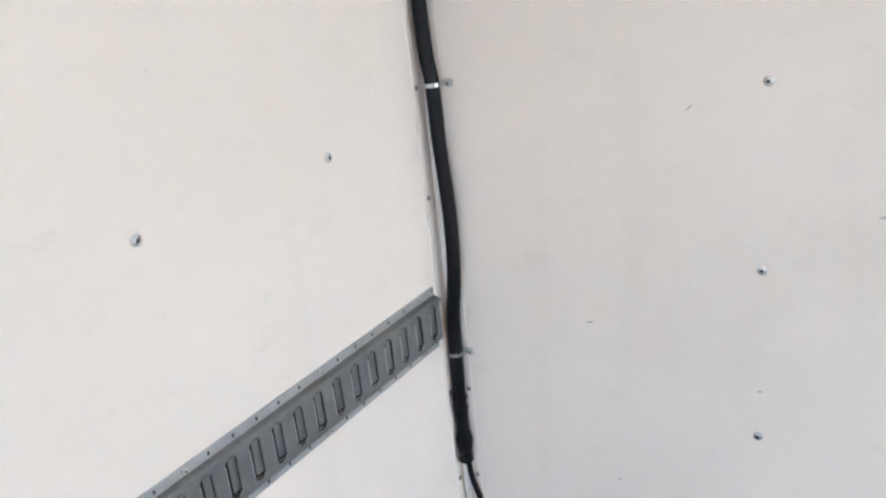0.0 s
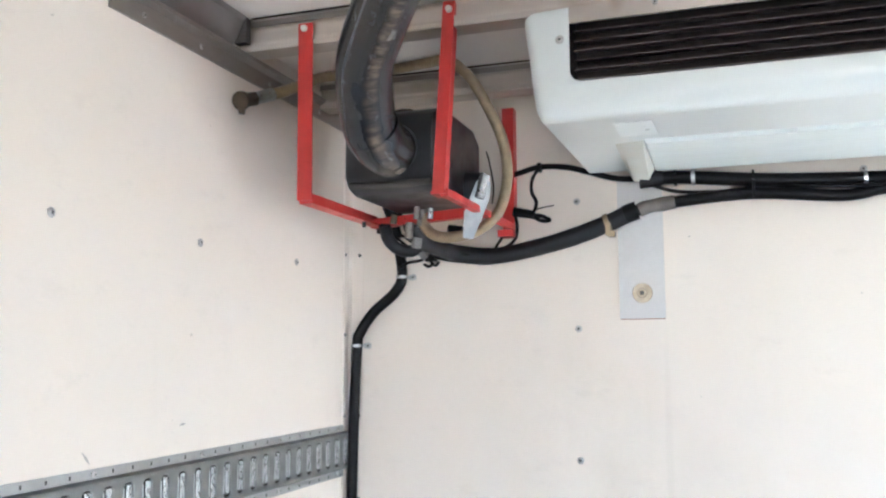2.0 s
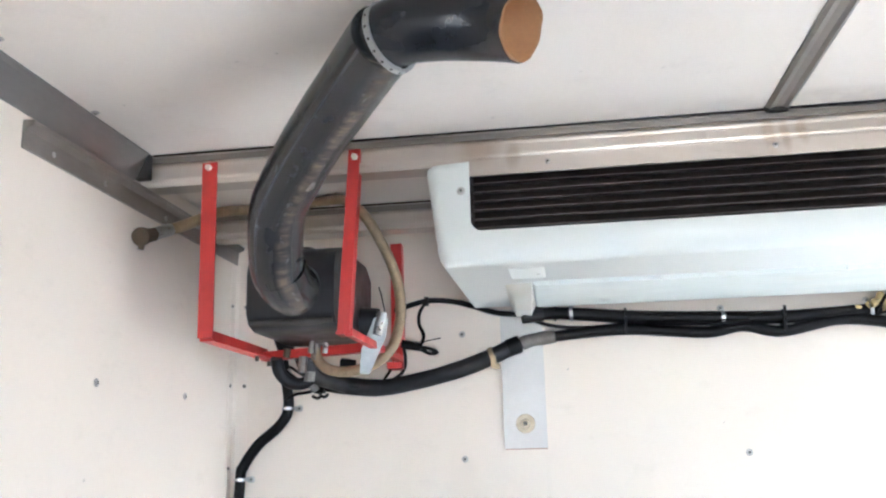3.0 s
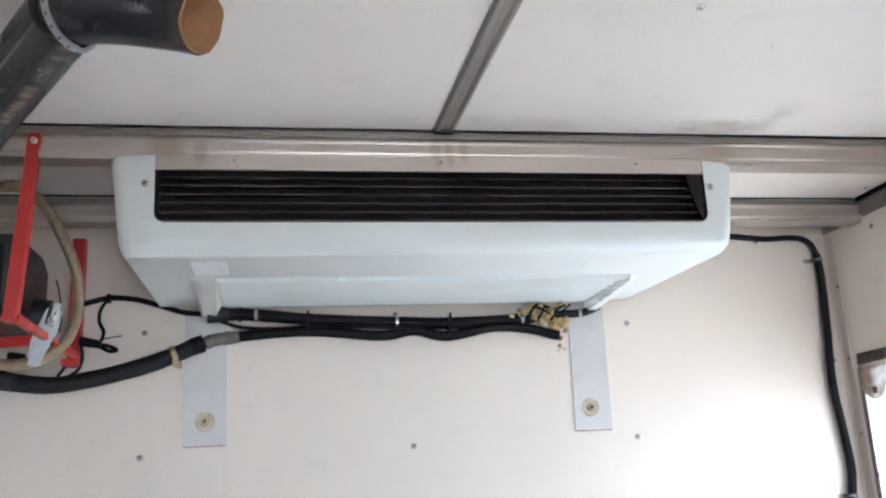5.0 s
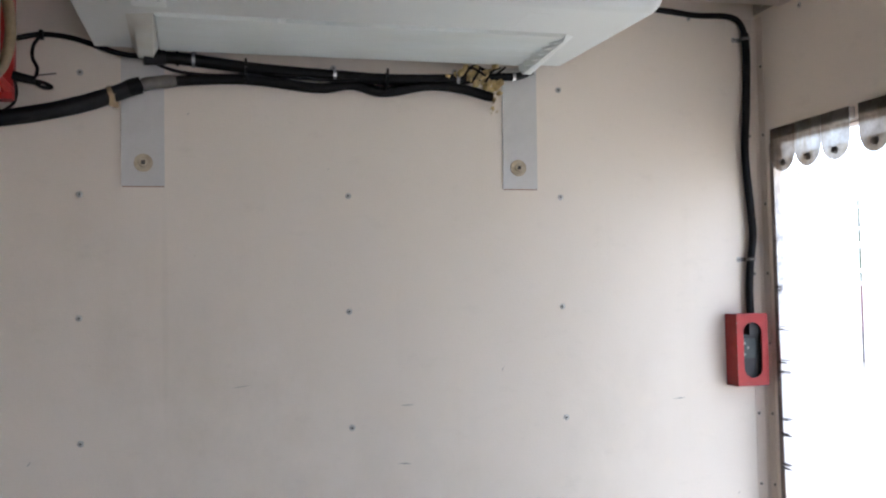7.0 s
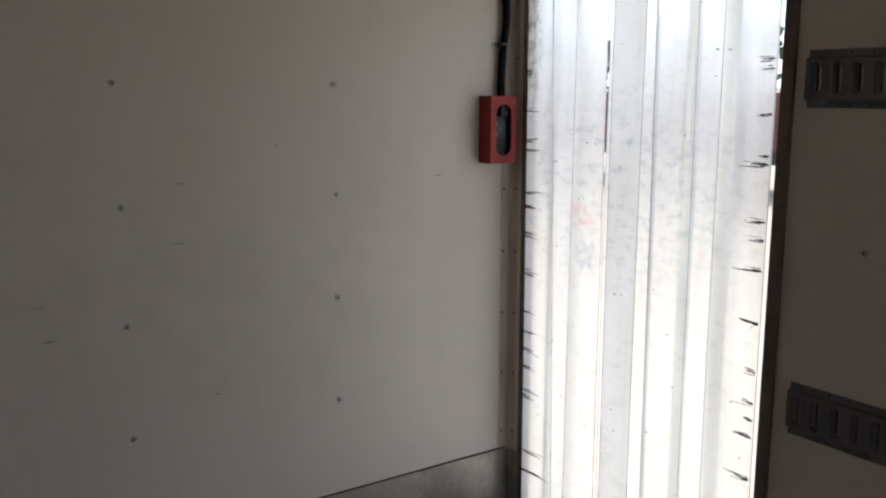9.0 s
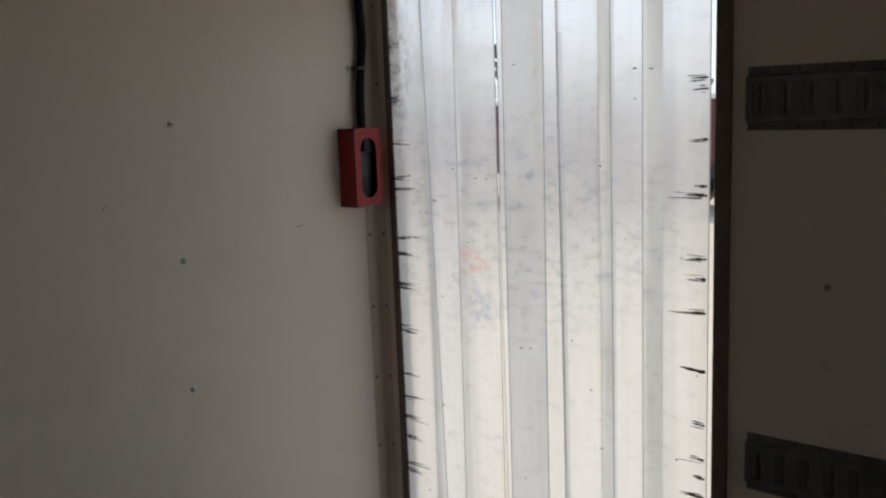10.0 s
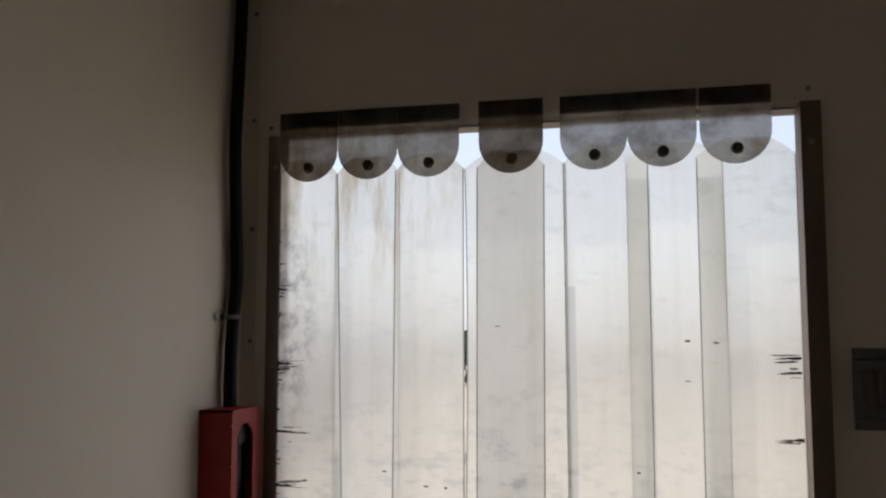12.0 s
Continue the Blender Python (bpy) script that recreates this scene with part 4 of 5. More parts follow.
    # little catches along the fold, pale blocks standing in for their bright gleam
    for x in (1.115, 1.50):
        part("catch_gleam", box((x - 0.009, -0.352, zr - 0.002), (x + 0.009, -0.340, zr + 0.007), 0.002), M_PAD, ob)
    # grille slats, and the dark coil behind them
    grille = part("grille", box((gx0 - 0.01, -0.513, gz0 - 0.01), (gx1 + 0.01, -0.503, LOW - 0.002)), M_COIL, ob, "dark coil behind the slats")
    for k in range(6):
        z = gz0 + 0.010 + k * 0.0190
        prof = [(F + 0.022, z), (F + 0.0225, z + 0.0026), (F + 0.027, z + 0.004), (F + 0.062, z + 0.013), (F + 0.062, z + 0.008), (F + 0.027, z + 0.0005)]
        part("slat", extrude_profile(prof, "x", gx0 + 0.004, gx1 - 0.004), M_FIN, grille)
    prof = [(gx1 - 0.040, gz1 + 0.004), (gx1 - 0.001, gz1 + 0.004), (gx1 - 0.001, gz0 + 0.016), (gx1 - 0.006, gz0 + 0.006), (gx1 - 0.016, gz0 + 0.030)]
    part("side_cheek", extrude_profile(prof, "y", F + 0.008, F + 0.018), M_COIL, grille)
    # fixing strip above the grille
    strip = part("fixing_strip", box((gx0 - 0.002, F - 0.001, gz1), (gx1 + 0.002, F + 0.006, 2.3885), 0.001, 1), M_ALU, ob, "bare aluminium strip")
    for x in (0.880, 1.319, 1.767):
        link_shared("screw", SMALL, strip, (x, F - 0.0012, 2.378), FACE_FRONT)
    for x in (0.703, 1.939):
        link_shared("screw", SCREW, ob, (x, F - 0.0035, 2.327), FACE_FRONT)


def mounting_plate(x0, x1, lean, bolt):
    ob = thing("mounting_plate", ((x0 + x1) / 2, 0, 1.823), "flat zinc-grey wall strap below the cooling unit, one brassy bolt", "bracket", "straps below the cooling unit")
    bm = box((x0, -0.004, 1.823), (x1, 0.0, 2.175), 0.001, 1)
    for v in bm.verts:
        v.co.x -= lean * (v.co.z - 1.823)
    plate = part("plate", bm, M_PLATE, ob)
    part("rust_line", box((x0 + 0.002, -0.0025, 1.8205), (x1 - 0.001, -0.0002, 1.8228)), M_RUST, plate, "brown rust line under the strap")
    b = cylinder((bolt, -0.004, 1.884), (bolt, -0.007, 1.884), 0.0245, 0.0235, 20)
    washer = part("washer", b, M_BOLT, ob, "stained round washer")
    head = cylinder((bolt, -0.007, 1.884), (bolt, -0.013, 1.884), 0.012, 0.010, 12)
    part("bolt", head, M_BOLT, washer)
    part("socket", box((bolt - 0.005, -0.0136, 1.879), (bolt + 0.005, -0.0125, 1.889)), M_SLOT, washer)


# ---------------------------------------------------------------- hoses and cables
def clip(ob, at, r, way="z", tail=1, mat=None):
    """A metal P-clip round a hose, with its screw on the wall beside it."""
    mat = mat or M_CHROME
    at = Vector(at)
    d = Vector((0, 0, 0.0035)) if way == "z" else Vector((0.004, 0, 0))
    band = part("clip", cylinder(at - d, at + d, r + 0.0022, sides=18), mat, ob, "bright metal clip")
    if way == "z":
        part("tab", box((at.x + tail * (r - 0.002), -0.004, at.z - 0.006), (at.x + tail * (r + 0.018), -0.0005, at.z + 0.006), 0.001, 1) if tail > 0 else
             box((at.x - r - 0.018, -0.004, at.z - 0.006), (at.x - r + 0.002, -0.0005, at.z + 0.006), 0.001, 1), mat, band)
        link_shared("screw", SCREW, band, (at.x + tail * (r + 0.011), -0.0042, at.z), FACE_FRONT)
    else:
        part("tab", box((at.x - 0.0045, -0.004, at.z + r - 0.002), (at.x + 0.0045, -0.0005, at.z + r + 0.013), 0.001, 1), mat, band)
        link_shared("screw", SCREW, band, (at.x, -0.0042, at.z + r + 0.010), FACE_FRONT)


def tie(ob, at, way, r):
    at, way = Vector(at), Vector(way).normalized()
    part("cable_tie", cylinder(at - way * 0.003, at + way * 0.003, r, sides=12), M_LOOM, ob, "black cable tie")
    part("tie_end", box(at + Vector((-0.003, -r - 0.003, r * 0.4)), at + Vector((0.003, -r + 0.004, r + 0.004))), M_LOOM, ob)


def corner_hose():
    ob = thing("conduit_hose", (0.02, -0.02, 0.35), "black corrugated hose clipped down the corner of the front wall", "hose")
    line = [(0.150, -0.055, 2.085), (0.156, -0.03, 2.014), (0.160, -0.02, 1.94), (0.136, -0.02, 1.896), (0.080, -0.02, 1.849), (0.041, -0.02, 1.795), (0.033, -0.02, 1.76),
            (0.024, -0.02, 1.55), (0.021, -0.02, 1.346), (0.024, -0.02, 1.22), (0.031, -0.02, 1.157), (0.033, -0.02, 1.051), (0.040, -0.02, 0.906), (0.036, -0.02, 0.788),
            (0.023, -0.02, 0.687), (0.020, -0.02, 0.604), (0.018, -0.021, 0.504), (0.0185, -0.021, 0.42), (0.019, -0.021, 0.352)]
    part("hose", tube(line, 0.0135, 12, 10, 0.0008, 0.006), M_LOOM, ob, smooth=True)
    for p in ((0.160, -0.02, 1.94), (0.033, -0.02, 1.762), (0.031, -0.02, 1.157), (0.020, -0.02, 0.604)):
        clip(ob, p, 0.0145)
    for z in (0.50, 0.475, 0.348):
        tie(ob, (0.0185, -0.021, z), (0, 0, 1), 0.0155)
    part("tape_wrap", tube([(0.018, -0.021, 0.52), (0.0182, -0.021, 0.46), (0.0185, -0.021, 0.40), (0.019, -0.021, 0.35)], 0.0163, 12, 6, wobble=0.007), M_LOOM, ob, "black tape wrapped round the hose", smooth=True)
    part("cable", tube([(0.022, -0.021, 0.36), (0.030, -0.022, 0.30), (0.046, -0.02, 0.24), (0.060, -0.02, 0.12), (0.06, -0.02, 0.0)], 0.0062, 8, 8), M_LOOM, ob, "thin black cable", smooth=True)
    part("tail", tube([(0.016, -0.020, 0.355), (0.014, -0.018, 0.30), (0.013, -0.017, 0.20), (0.013, -0.016, 0.02)], 0.008, 8, 6), M_SEAL, ob, "cream plastic tube", smooth=True)
    # white tape label at the top
    part("tape", cylinder((0.1555, -0.031, 2.020), (0.1545, -0.036, 2.042), 0.0152, sides=14), M_TRIMW, ob, "white tape")


def insulated_hose():
    ob = thing("coolant_hose", (0.7, -0.04, 1.96), "thick black insulated hose sagging below the red frame", "hose")
    line = [(0.262, -0.222, 2.066), (0.264, -0.214, 2.040), (0.274, -0.185, 2.014), (0.298, -0.120, 2.000), (0.335, -0.06, 1.990), (0.415, -0.04, 1.984), (0.518, -0.04, 1.999), (0.62, -0.038, 2.024), (0.700, -0.036, 2.052), (0.752, -0.034, 2.075)]
    part("insulation", tube(line, 0.0215, 16, 10, wobble=0.0015), M_RUBBER, ob, smooth=True)
    part("sleeve", tube([(0.744, -0.034, 2.072), (0.758, -0.034, 2.077), (0.774, -0.033, 2.082)], 0.0222, 16, 6, 0.0012, 0.007), M_LOOM, ob, "ribbed black end sleeve", smooth=True)
    clamp = part("clamp", cylinder((0.697, -0.036, 2.051), (0.708, -0.036, 2.055), 0.0245, sides=18), M_CLAMP, ob, "brassy hose clamp")
    part("clamp_ear", box((0.700, -0.060, 2.020), (0.712, -0.052, 2.052), 0.002), M_CLAMP, clamp)
    part("clamp_screw", box((0.706, -0.058, 2.018), (0.722, -0.040, 2.032), 0.002), M_CLAMP, clamp)
    part("tape", tube([(0.778, -0.032, 2.082), (0.800, -0.031, 2.090), (0.830, -0.029, 2.094), (0.862, -0.028, 2.098)], 0.0185, 12, 6, wobble=0.006), M_TAPE, ob, "crumpled grey tape", smooth=True)
    low = [(0.77, -0.030, 2.081), (0.855, -0.028, 2.097), (1.04, -0.028, 2.108), (1.232, -0.028, 2.092), (1.323, -0.028, 2.104), (1.414, -0.028, 2.087), (1.541, -0.030, 2.109), (1.636, -0.034, 2.102), (1.712, -0.040, 2.082)]
    part("hose", tube(low, 0.0140, 12, 10, 0.0005, 0.006), M_LOOM, ob, smooth=True)
    part("hose_end", cylinder((1.706, -0.0395, 2.0835), (1.724, -0.042, 2.079), 0.0150, 0.0125, 14), M_LOOM, ob)


def drain_hose():
    ob = thing("drain_hose", (1.2, -0.03, 2.12), "black corrugated drain hose along the wall under the unit", "hose")
    line = [(0.790, -0.045, 2.150), (0.84, -0.036, 2.156), (0.903, -0.030, 2.154), (1.041, -0.028, 2.140), (1.16, -0.028, 2.132), (1.277, -0.028, 2.127), (1.40, -0.028, 2.122), (1.512, -0.028, 2.124), (1.624, -0.028, 2.130), (1.69, -0.026, 2.142)]
    part("hose", tube(line, 0.0160, 12, 10, 0.0007, 0.006), M_LOOM, ob, smooth=True)
    part("spout_sleeve", cylinder((0.782, -0.046, 2.152), (0.835, -0.037, 2.157), 0.0205, 0.0195, 14), M_RUBBER, ob)
    for x, z in ((0.906, 2.154), (1.277, 2.127), (1.624, 2.130)):
        clip(ob, (x, -0.029, z), 0.0168, "x")
    for x, z, r in ((0.865, 2.155, 0.0185), (1.04, 2.124, 0.033), (1.42, 2.112, 0.032)):
        tie(ob, (x, -0.028, z), (1, 0, 0), r if r < 0.02 else 0.0295)
    wire = [(0.79, -0.03, 2.150), (0.86, -0.024, 2.125), (0.95, -0.022, 2.118), (1.05, -0.022, 2.122), (1.18, -0.05, 2.112), (1.26, -0.052, 2.108), (1.34, -0.05, 2.112)]
    part("wire", tube(wire, 0.0045, 8, 8), M_LOOM, ob, "thin black wire", smooth=True)


def foam_patch():
    bm = bmesh.new()
    rnd = random.Random(8)
    for k in range(90):
        x, y, z = rnd.gauss(1.675, 0.026), -0.040 + rnd.gauss(0, 0.007), rnd.gauss(2.142, 0.011)
        if k > 55:
            x, y, z = rnd.gauss(1.722, 0.014), -0.030 + rnd.gauss(0, 0.006), rnd.gauss(2.112, 0.016)
        if k > 84:
            x, y, z = rnd.gauss(1.735, 0.008), -0.006, rnd.gauss(2.06, 0.012)
        r = rnd.uniform(0.004, 0.011) if k <= 84 else 0.003
        s = bmesh.ops.create_icosphere(bm, subdivisions=2, radius=r, matrix=Matrix.Translation((x, y, z)))
        for v in s["verts"]:
            v.co += Vector((1, -1, 1)) * 0.007 * noise.noise(v.co * 130)
    solo("foam_patch", bm, M_FOAM, "lumpy yellow expanding foam round the pipe hole", "foam", smooth=True)
    ob = thing("pipe_stub", (1.78, -0.03, 2.14), "short black pipe ends poking out of the foam", "pipe")
    part("pipe", tube([(1.70, -0.03, 2.135), (1.75, -0.035, 2.140), (1.80, -0.036, 2.143), (1.845, -0.036, 2.160)], 0.0115, 10, 6), M_LOOM, ob, smooth=True)
    part("pipe", tube([(1.655, -0.03, 2.152), (1.668, -0.045, 2.165), (1.69, -0.045, 2.160), (1.72, -0.035, 2.150)], 0.005, 8, 6), M_LOOM, ob, smooth=True)
    for a, b in (((1.71, -0.045, 2.146), (1.745, -0.052, 2.162)), ((1.735, -0.04, 2.144), (1.76, -0.052, 2.164)), ((1.63, -0.05, 2.122), (1.655, -0.056, 2.160)), ((1.655, -0.056, 2.160), (1.70, -0.056, 2.136)),
                 ((1.685, -0.052, 2.158), (1.665, -0.058, 2.125)), ((1.70, -0.052, 2.120), (1.72, -0.054, 2.150))):
        part("wire", tube([a, (Vector(a) + Vector(b)) / 2 + Vector((0, -0.008, 0)), b], 0.0035, 6, 4), M_LOOM, ob, smooth=True)
    part("collar", cylinder((1.785, -0.036, 2.1425), (1.793, -0.036, 2.1435), 0.0135, sides=12), M_CHROME, ob, "small bright collar")


def right_cable():
    ob = thing("power_cable", (2.53, -0.03, 1.44), "black cable running down the corner to the red box", "cable")
    thin = [(1.98, -0.05, 2.375), (2.12, -0.03, 2.372), (2.272, -0.02, 2.367), (2.383, -0.02, 2.358), (2.48, -0.020, 2.361), (2.525, -0.020, 2.350), (2.546, -0.020, 2.318), (2.552, -0.020, 2.27)]
    part("cable", tube(thin, 0.0088, 10, 8), M_LOOM, ob, smooth=True)
    thick = [(2.549, -0.020, 2.31), (2.553, -0.020, 2.238), (2.546, -0.020, 2.083), (2.537, -0.020, 1.932), (2.548, -0.020, 1.784), (2.554, -0.020, 1.687), (2.542, -0.020, 1.60), (2.536, -0.020, 1.52), (2.535, -0.021, 1.442)]
    part("sheath", tube(thick, 0.0118, 12, 10, 0.0007, 0.006), M_LOOM, ob, "black corrugated sheath", smooth=True)
    for p in ((2.550, -0.020, 2.292), (2.543, -0.020, 1.612)):
        band = part("clip", cylinder(Vector(p) - UP * 0.004, Vector(p) + UP * 0.004, 0.0158, sides=16), M_DULL, ob, "metal clip")
        part("tab", box((p[0] - 0.036, -0.0045, p[2] - 0.006), (p[0] - 0.008, -0.0035 + 0.001, p[2] + 0.006), 0.0008, 1), M_DULL, band)
        link_shared("screw", SCREW, band, (p[0] - 0.030, -0.0046, p[2]), FACE_FRONT)


# ---------------------------------------------------------------- red carrier frame with the blower
def angle_iron(a, b, u, v, w=0.030, t=0.004):
    """A steel angle from a to b whose two legs run along u and v."""
    a, b, u, v = Vector(a), Vector(b), Vector(u).normalized(), Vector(v).normalized()
    prof = [(0, 0), (w, 0), (w, t), (t, t), (t, w), (0, w)]
    bm = bmesh.new()
    rings = [[bm.verts.new(p + u * i + v * j) for i, j in prof] for p in (a, b)]
    for k in range(6):
        bm.faces.new((rings[0][k], rings[0][(k + 1) % 6], rings[1][(k + 1) % 6], rings[1][k]))
    bm.faces.new(rings[0][::-1])
    bm.faces.new(rings[1])
    return soften(bm, 0.0008, 1)


def carrier_frame():
    ob = thing("carrier_frame", (0.31, -0.3, 2.05), "red painted angle-iron frame bolted to the ceiling beams", "frame")
    bars = (
        ((0.148, -0.5785, 2.055), (0.145, -0.5785, 2.432), (1, 0, 0), (0, 1, 0), 0.033),      # front hanger
        ((0.468, -0.5785, 2.055), (0.492, -0.5785, 2.438), (-1, 0, 0), (0, 1, 0), 0.025),     # front hanger
        ((0.472, -0.045, 2.050), (0.472, -0.045, 2.3605), (-1, 0, 0), (0, 1, 0), 0.030),     # rear hanger
        ((0.152, -0.575, 2.048), (0.152, -0.175, 2.048), (1, 0, 0), (0, 0, 1), 0.030),      # side rail
        ((0.474, -0.575, 2.046), (0.474, -0.020, 2.046), (-1, 0, 0), (0, 0, 1), 0.015),     # side rail
        ((0.150, -0.205, 2.046), (0.474, -0.315, 2.046), (0.3, 1, 0), (0, 0, 1), 0.022),    # cross bar
    )
    for a, b, u, v, w in bars:
        part("bar", angle_iron(a, b, u, v, w), M_RED, ob)
    part("foot", box((0.440, -0.579, 2.050), (0.4715, -0.530, 2.056), 0.001, 1), M_RED, ob)
    part("foot", box((0.436, -0.075, 2.028), (0.476, -0.030, 2.045), 0.004), M_RED, ob)
    for x in (0.160, 0.480):
        part("bolt", cylinder((x, -0.579, 2.420), (x, -0.587, 2.420), 0.0075, 0.0065, 6), M_SEAL, ob, "pale bolt head")
    for x, y, z in ((0.175, -0.30, 2.047), (0.165, -0.19, 2.046)):
        part("bolt", cylinder((x, y, z), (x, y, z - 0.012), 0.005, sides=8), M_SLOT, ob)


def blower():
    ob = thing("blower", (0.33, -0.3, 2.076), "dusty black heater blower casing standing in the red frame", "blower")
    # main casing: rounded box with a chamfered lower edge
    prof = [(-0.512, 2.110), (-0.495, 2.088), (-0.46, 2.078), (-0.20, 2.078), (-0.17, 2.10), (-0.17, 2.235), (-0.22, 2.262), (-0.44, 2.262), (-0.50, 2.235), (-0.512, 2.20)]
    bm = extrude_profile(prof, "x", 0.226, 0.418)
    part("casing", soften(bm, 0.022, 4, 25), M_BLOWER, ob, smooth=True)
    part("ledge", tube([(0.232, -0.500, 2.093), (0.30, -0.503, 2.090), (0.36, -0.503, 2.090), (0.412, -0.500, 2.093)], 0.0075, 10, 6, wobble=0.003), M_DUSTY, ob, "dust caught on the lower edge", smooth=True)
    drum = cylinder((0.318, -0.42, 2.188), (0.318, -0.14, 2.188), 0.086, 0.086, 28)
    part("drum", soften(drum, 0.012, 2, 60), M_DUSTY, ob, "grey dusty fan drum", smooth=True)
    part("motor", soften(cylinder((0.412, -0.26, 2.118), (0.458, -0.26, 2.118), 0.040, 0.034, 20), 0.006, 2, 60), M_BLOWER, ob, smooth=True)
    part("spigot", cylinder((0.338, -0.50, 2.165), (0.342, -0.575, 2.158), 0.050, 0.051, 22), M_BLOWER, ob)
    part("outlet", cylinder((0.215, -0.20, 2.062), (0.205, -0.215, 2.100), 0.020, 0.020, 14), M_LOOM, ob)


def duct():
    ob = thing("air_duct", (0.34, -0.6, 2.1), "thick dusty black air duct rising from blower to ceiling", "air duct")
    line = [(0.342, -0.545, 2.150), (0.342, -0.600, 2.155), (0.340, -0.650, 2.182), (0.372, -0.745, 2.260), (0.428, -0.822, 2.308), (0.499, -0.912, 2.348), (0.584, -1.020, 2.381), (0.630, -1.084, 2.394), (0.668, -1.140, 2.400)]
    hose = part("hose", tube(line, 0.0535, 28, 10, mark=True, wobble=0.0004), M_DUCT, ob, smooth=True)
    part("end_cuff", tube([(0.342, -0.548, 2.151), (0.342, -0.600, 2.156), (0.340, -0.640, 2.176)], 0.0560, 28, 6, mark=True), M_DUCT, ob, smooth=True)
    # elbow that opens towards the room, hollow
    elbow = glide([(0.650, -1.112, 2.397), (0.690, -1.146, 2.404), (0.745, -1.150, 2.405), (0.800, -1.146, 2.402), (0.838, -1.153, 2.394), (0.868, -1.168, 2.381)], 8)
    for name, r, mat, lab in (("elbow", 0.0500, M_DUCT, "black elbow"), ("lining", 0.0478, M_DUCTIN, "brown inner lining")):
        bm = bmesh.new()
        rings, normal = [], None
        pts = elbow if name == "elbow" else elbow[3:]
        for i, p in enumerate(pts):
            way = (pts[min(i + 1, len(pts) - 1)] - pts[max(i - 1, 0)]).normalized()
            normal = way.orthogonal().normalized() if normal is None else (normal - way * normal.dot(way)).normalized()
            side = way.cross(normal)
            rings.append([bm.verts.new(p + r * (math.cos(k * math.tau / 28) * normal + math.sin(k * math.tau / 28) * side)) for k in range(28)])
        way = (pts[-1] - pts[-2]).normalized()
        for k, v in enumerate(rings[-1]):                # torn, uneven rim
            v.co += way * (0.0012 * math.sin(1.7 * k) + 0.0012 * math.sin(k * 0.9) - (0.004 if name == "elbow" else 0.0) + (0.012 if name == "lining" else 0.006) * max(0.0, (-(v.co - pts[-1]).normalized().z - 0.75) / 0.25))
        for a, b in zip(rings, rings[1:]):
            for k in range(28):
                bm.faces.new((a[k], a[(k + 1) % 28], b[(k + 1) % 28], b[k]))
        if name == "elbow":
            way = (elbow[-1] - elbow[-2]).normalized()
            last = [bm.verts.new(elbow[-1] + (v.co - elbow[-1]) * 0.955) for v in rings[-1]]
            for k in range(28):
                bm.faces.new((rings[-1][k], rings[-1][(k + 1) % 28], last[(k + 1) % 28], last[k]))
        else:
            bm.faces.new(rings[0][::-1])
        part(name, bm, mat, ob, lab, smooth=True)
    out = Vector((0, -0.90, 0.44))
    part("seam", tube([p + out * 0.0496 for p in elbow[6:36:6]], 0.0013, 6, 6), M_SEAMLINE, ob, "pale glued seam")
    # perforated hanger band round the joint, up to the ceiling
    c, way = Vector((0.674, -1.136, 2.400)), Vector((0.86, -0.48, 0.12)).normalized()
    band = part("hanger_band", cylinder(c - way * 0.0046, c + way * 0.0046, 0.0548, sides=32), M_FLANGE, ob, "perforated grey hanger band")
    n1 = way.orthogonal().normalized()
    n2 = way.cross(n1)
    hole = mesh_of(cylinder((0, 0, -0.0006), (0, 0, 0.0006), 0.0024, sides=8), "hole", M_SLOT)
    for k in range(18):
        out = math.cos(k * math.tau / 18) * n1 + math.sin(k * math.tau / 18) * n2
        o = link_shared("hole", hole, band, c + out * 0.0546)
        o.rotation_euler = out.to_track_quat("Z", "Y").to_euler()


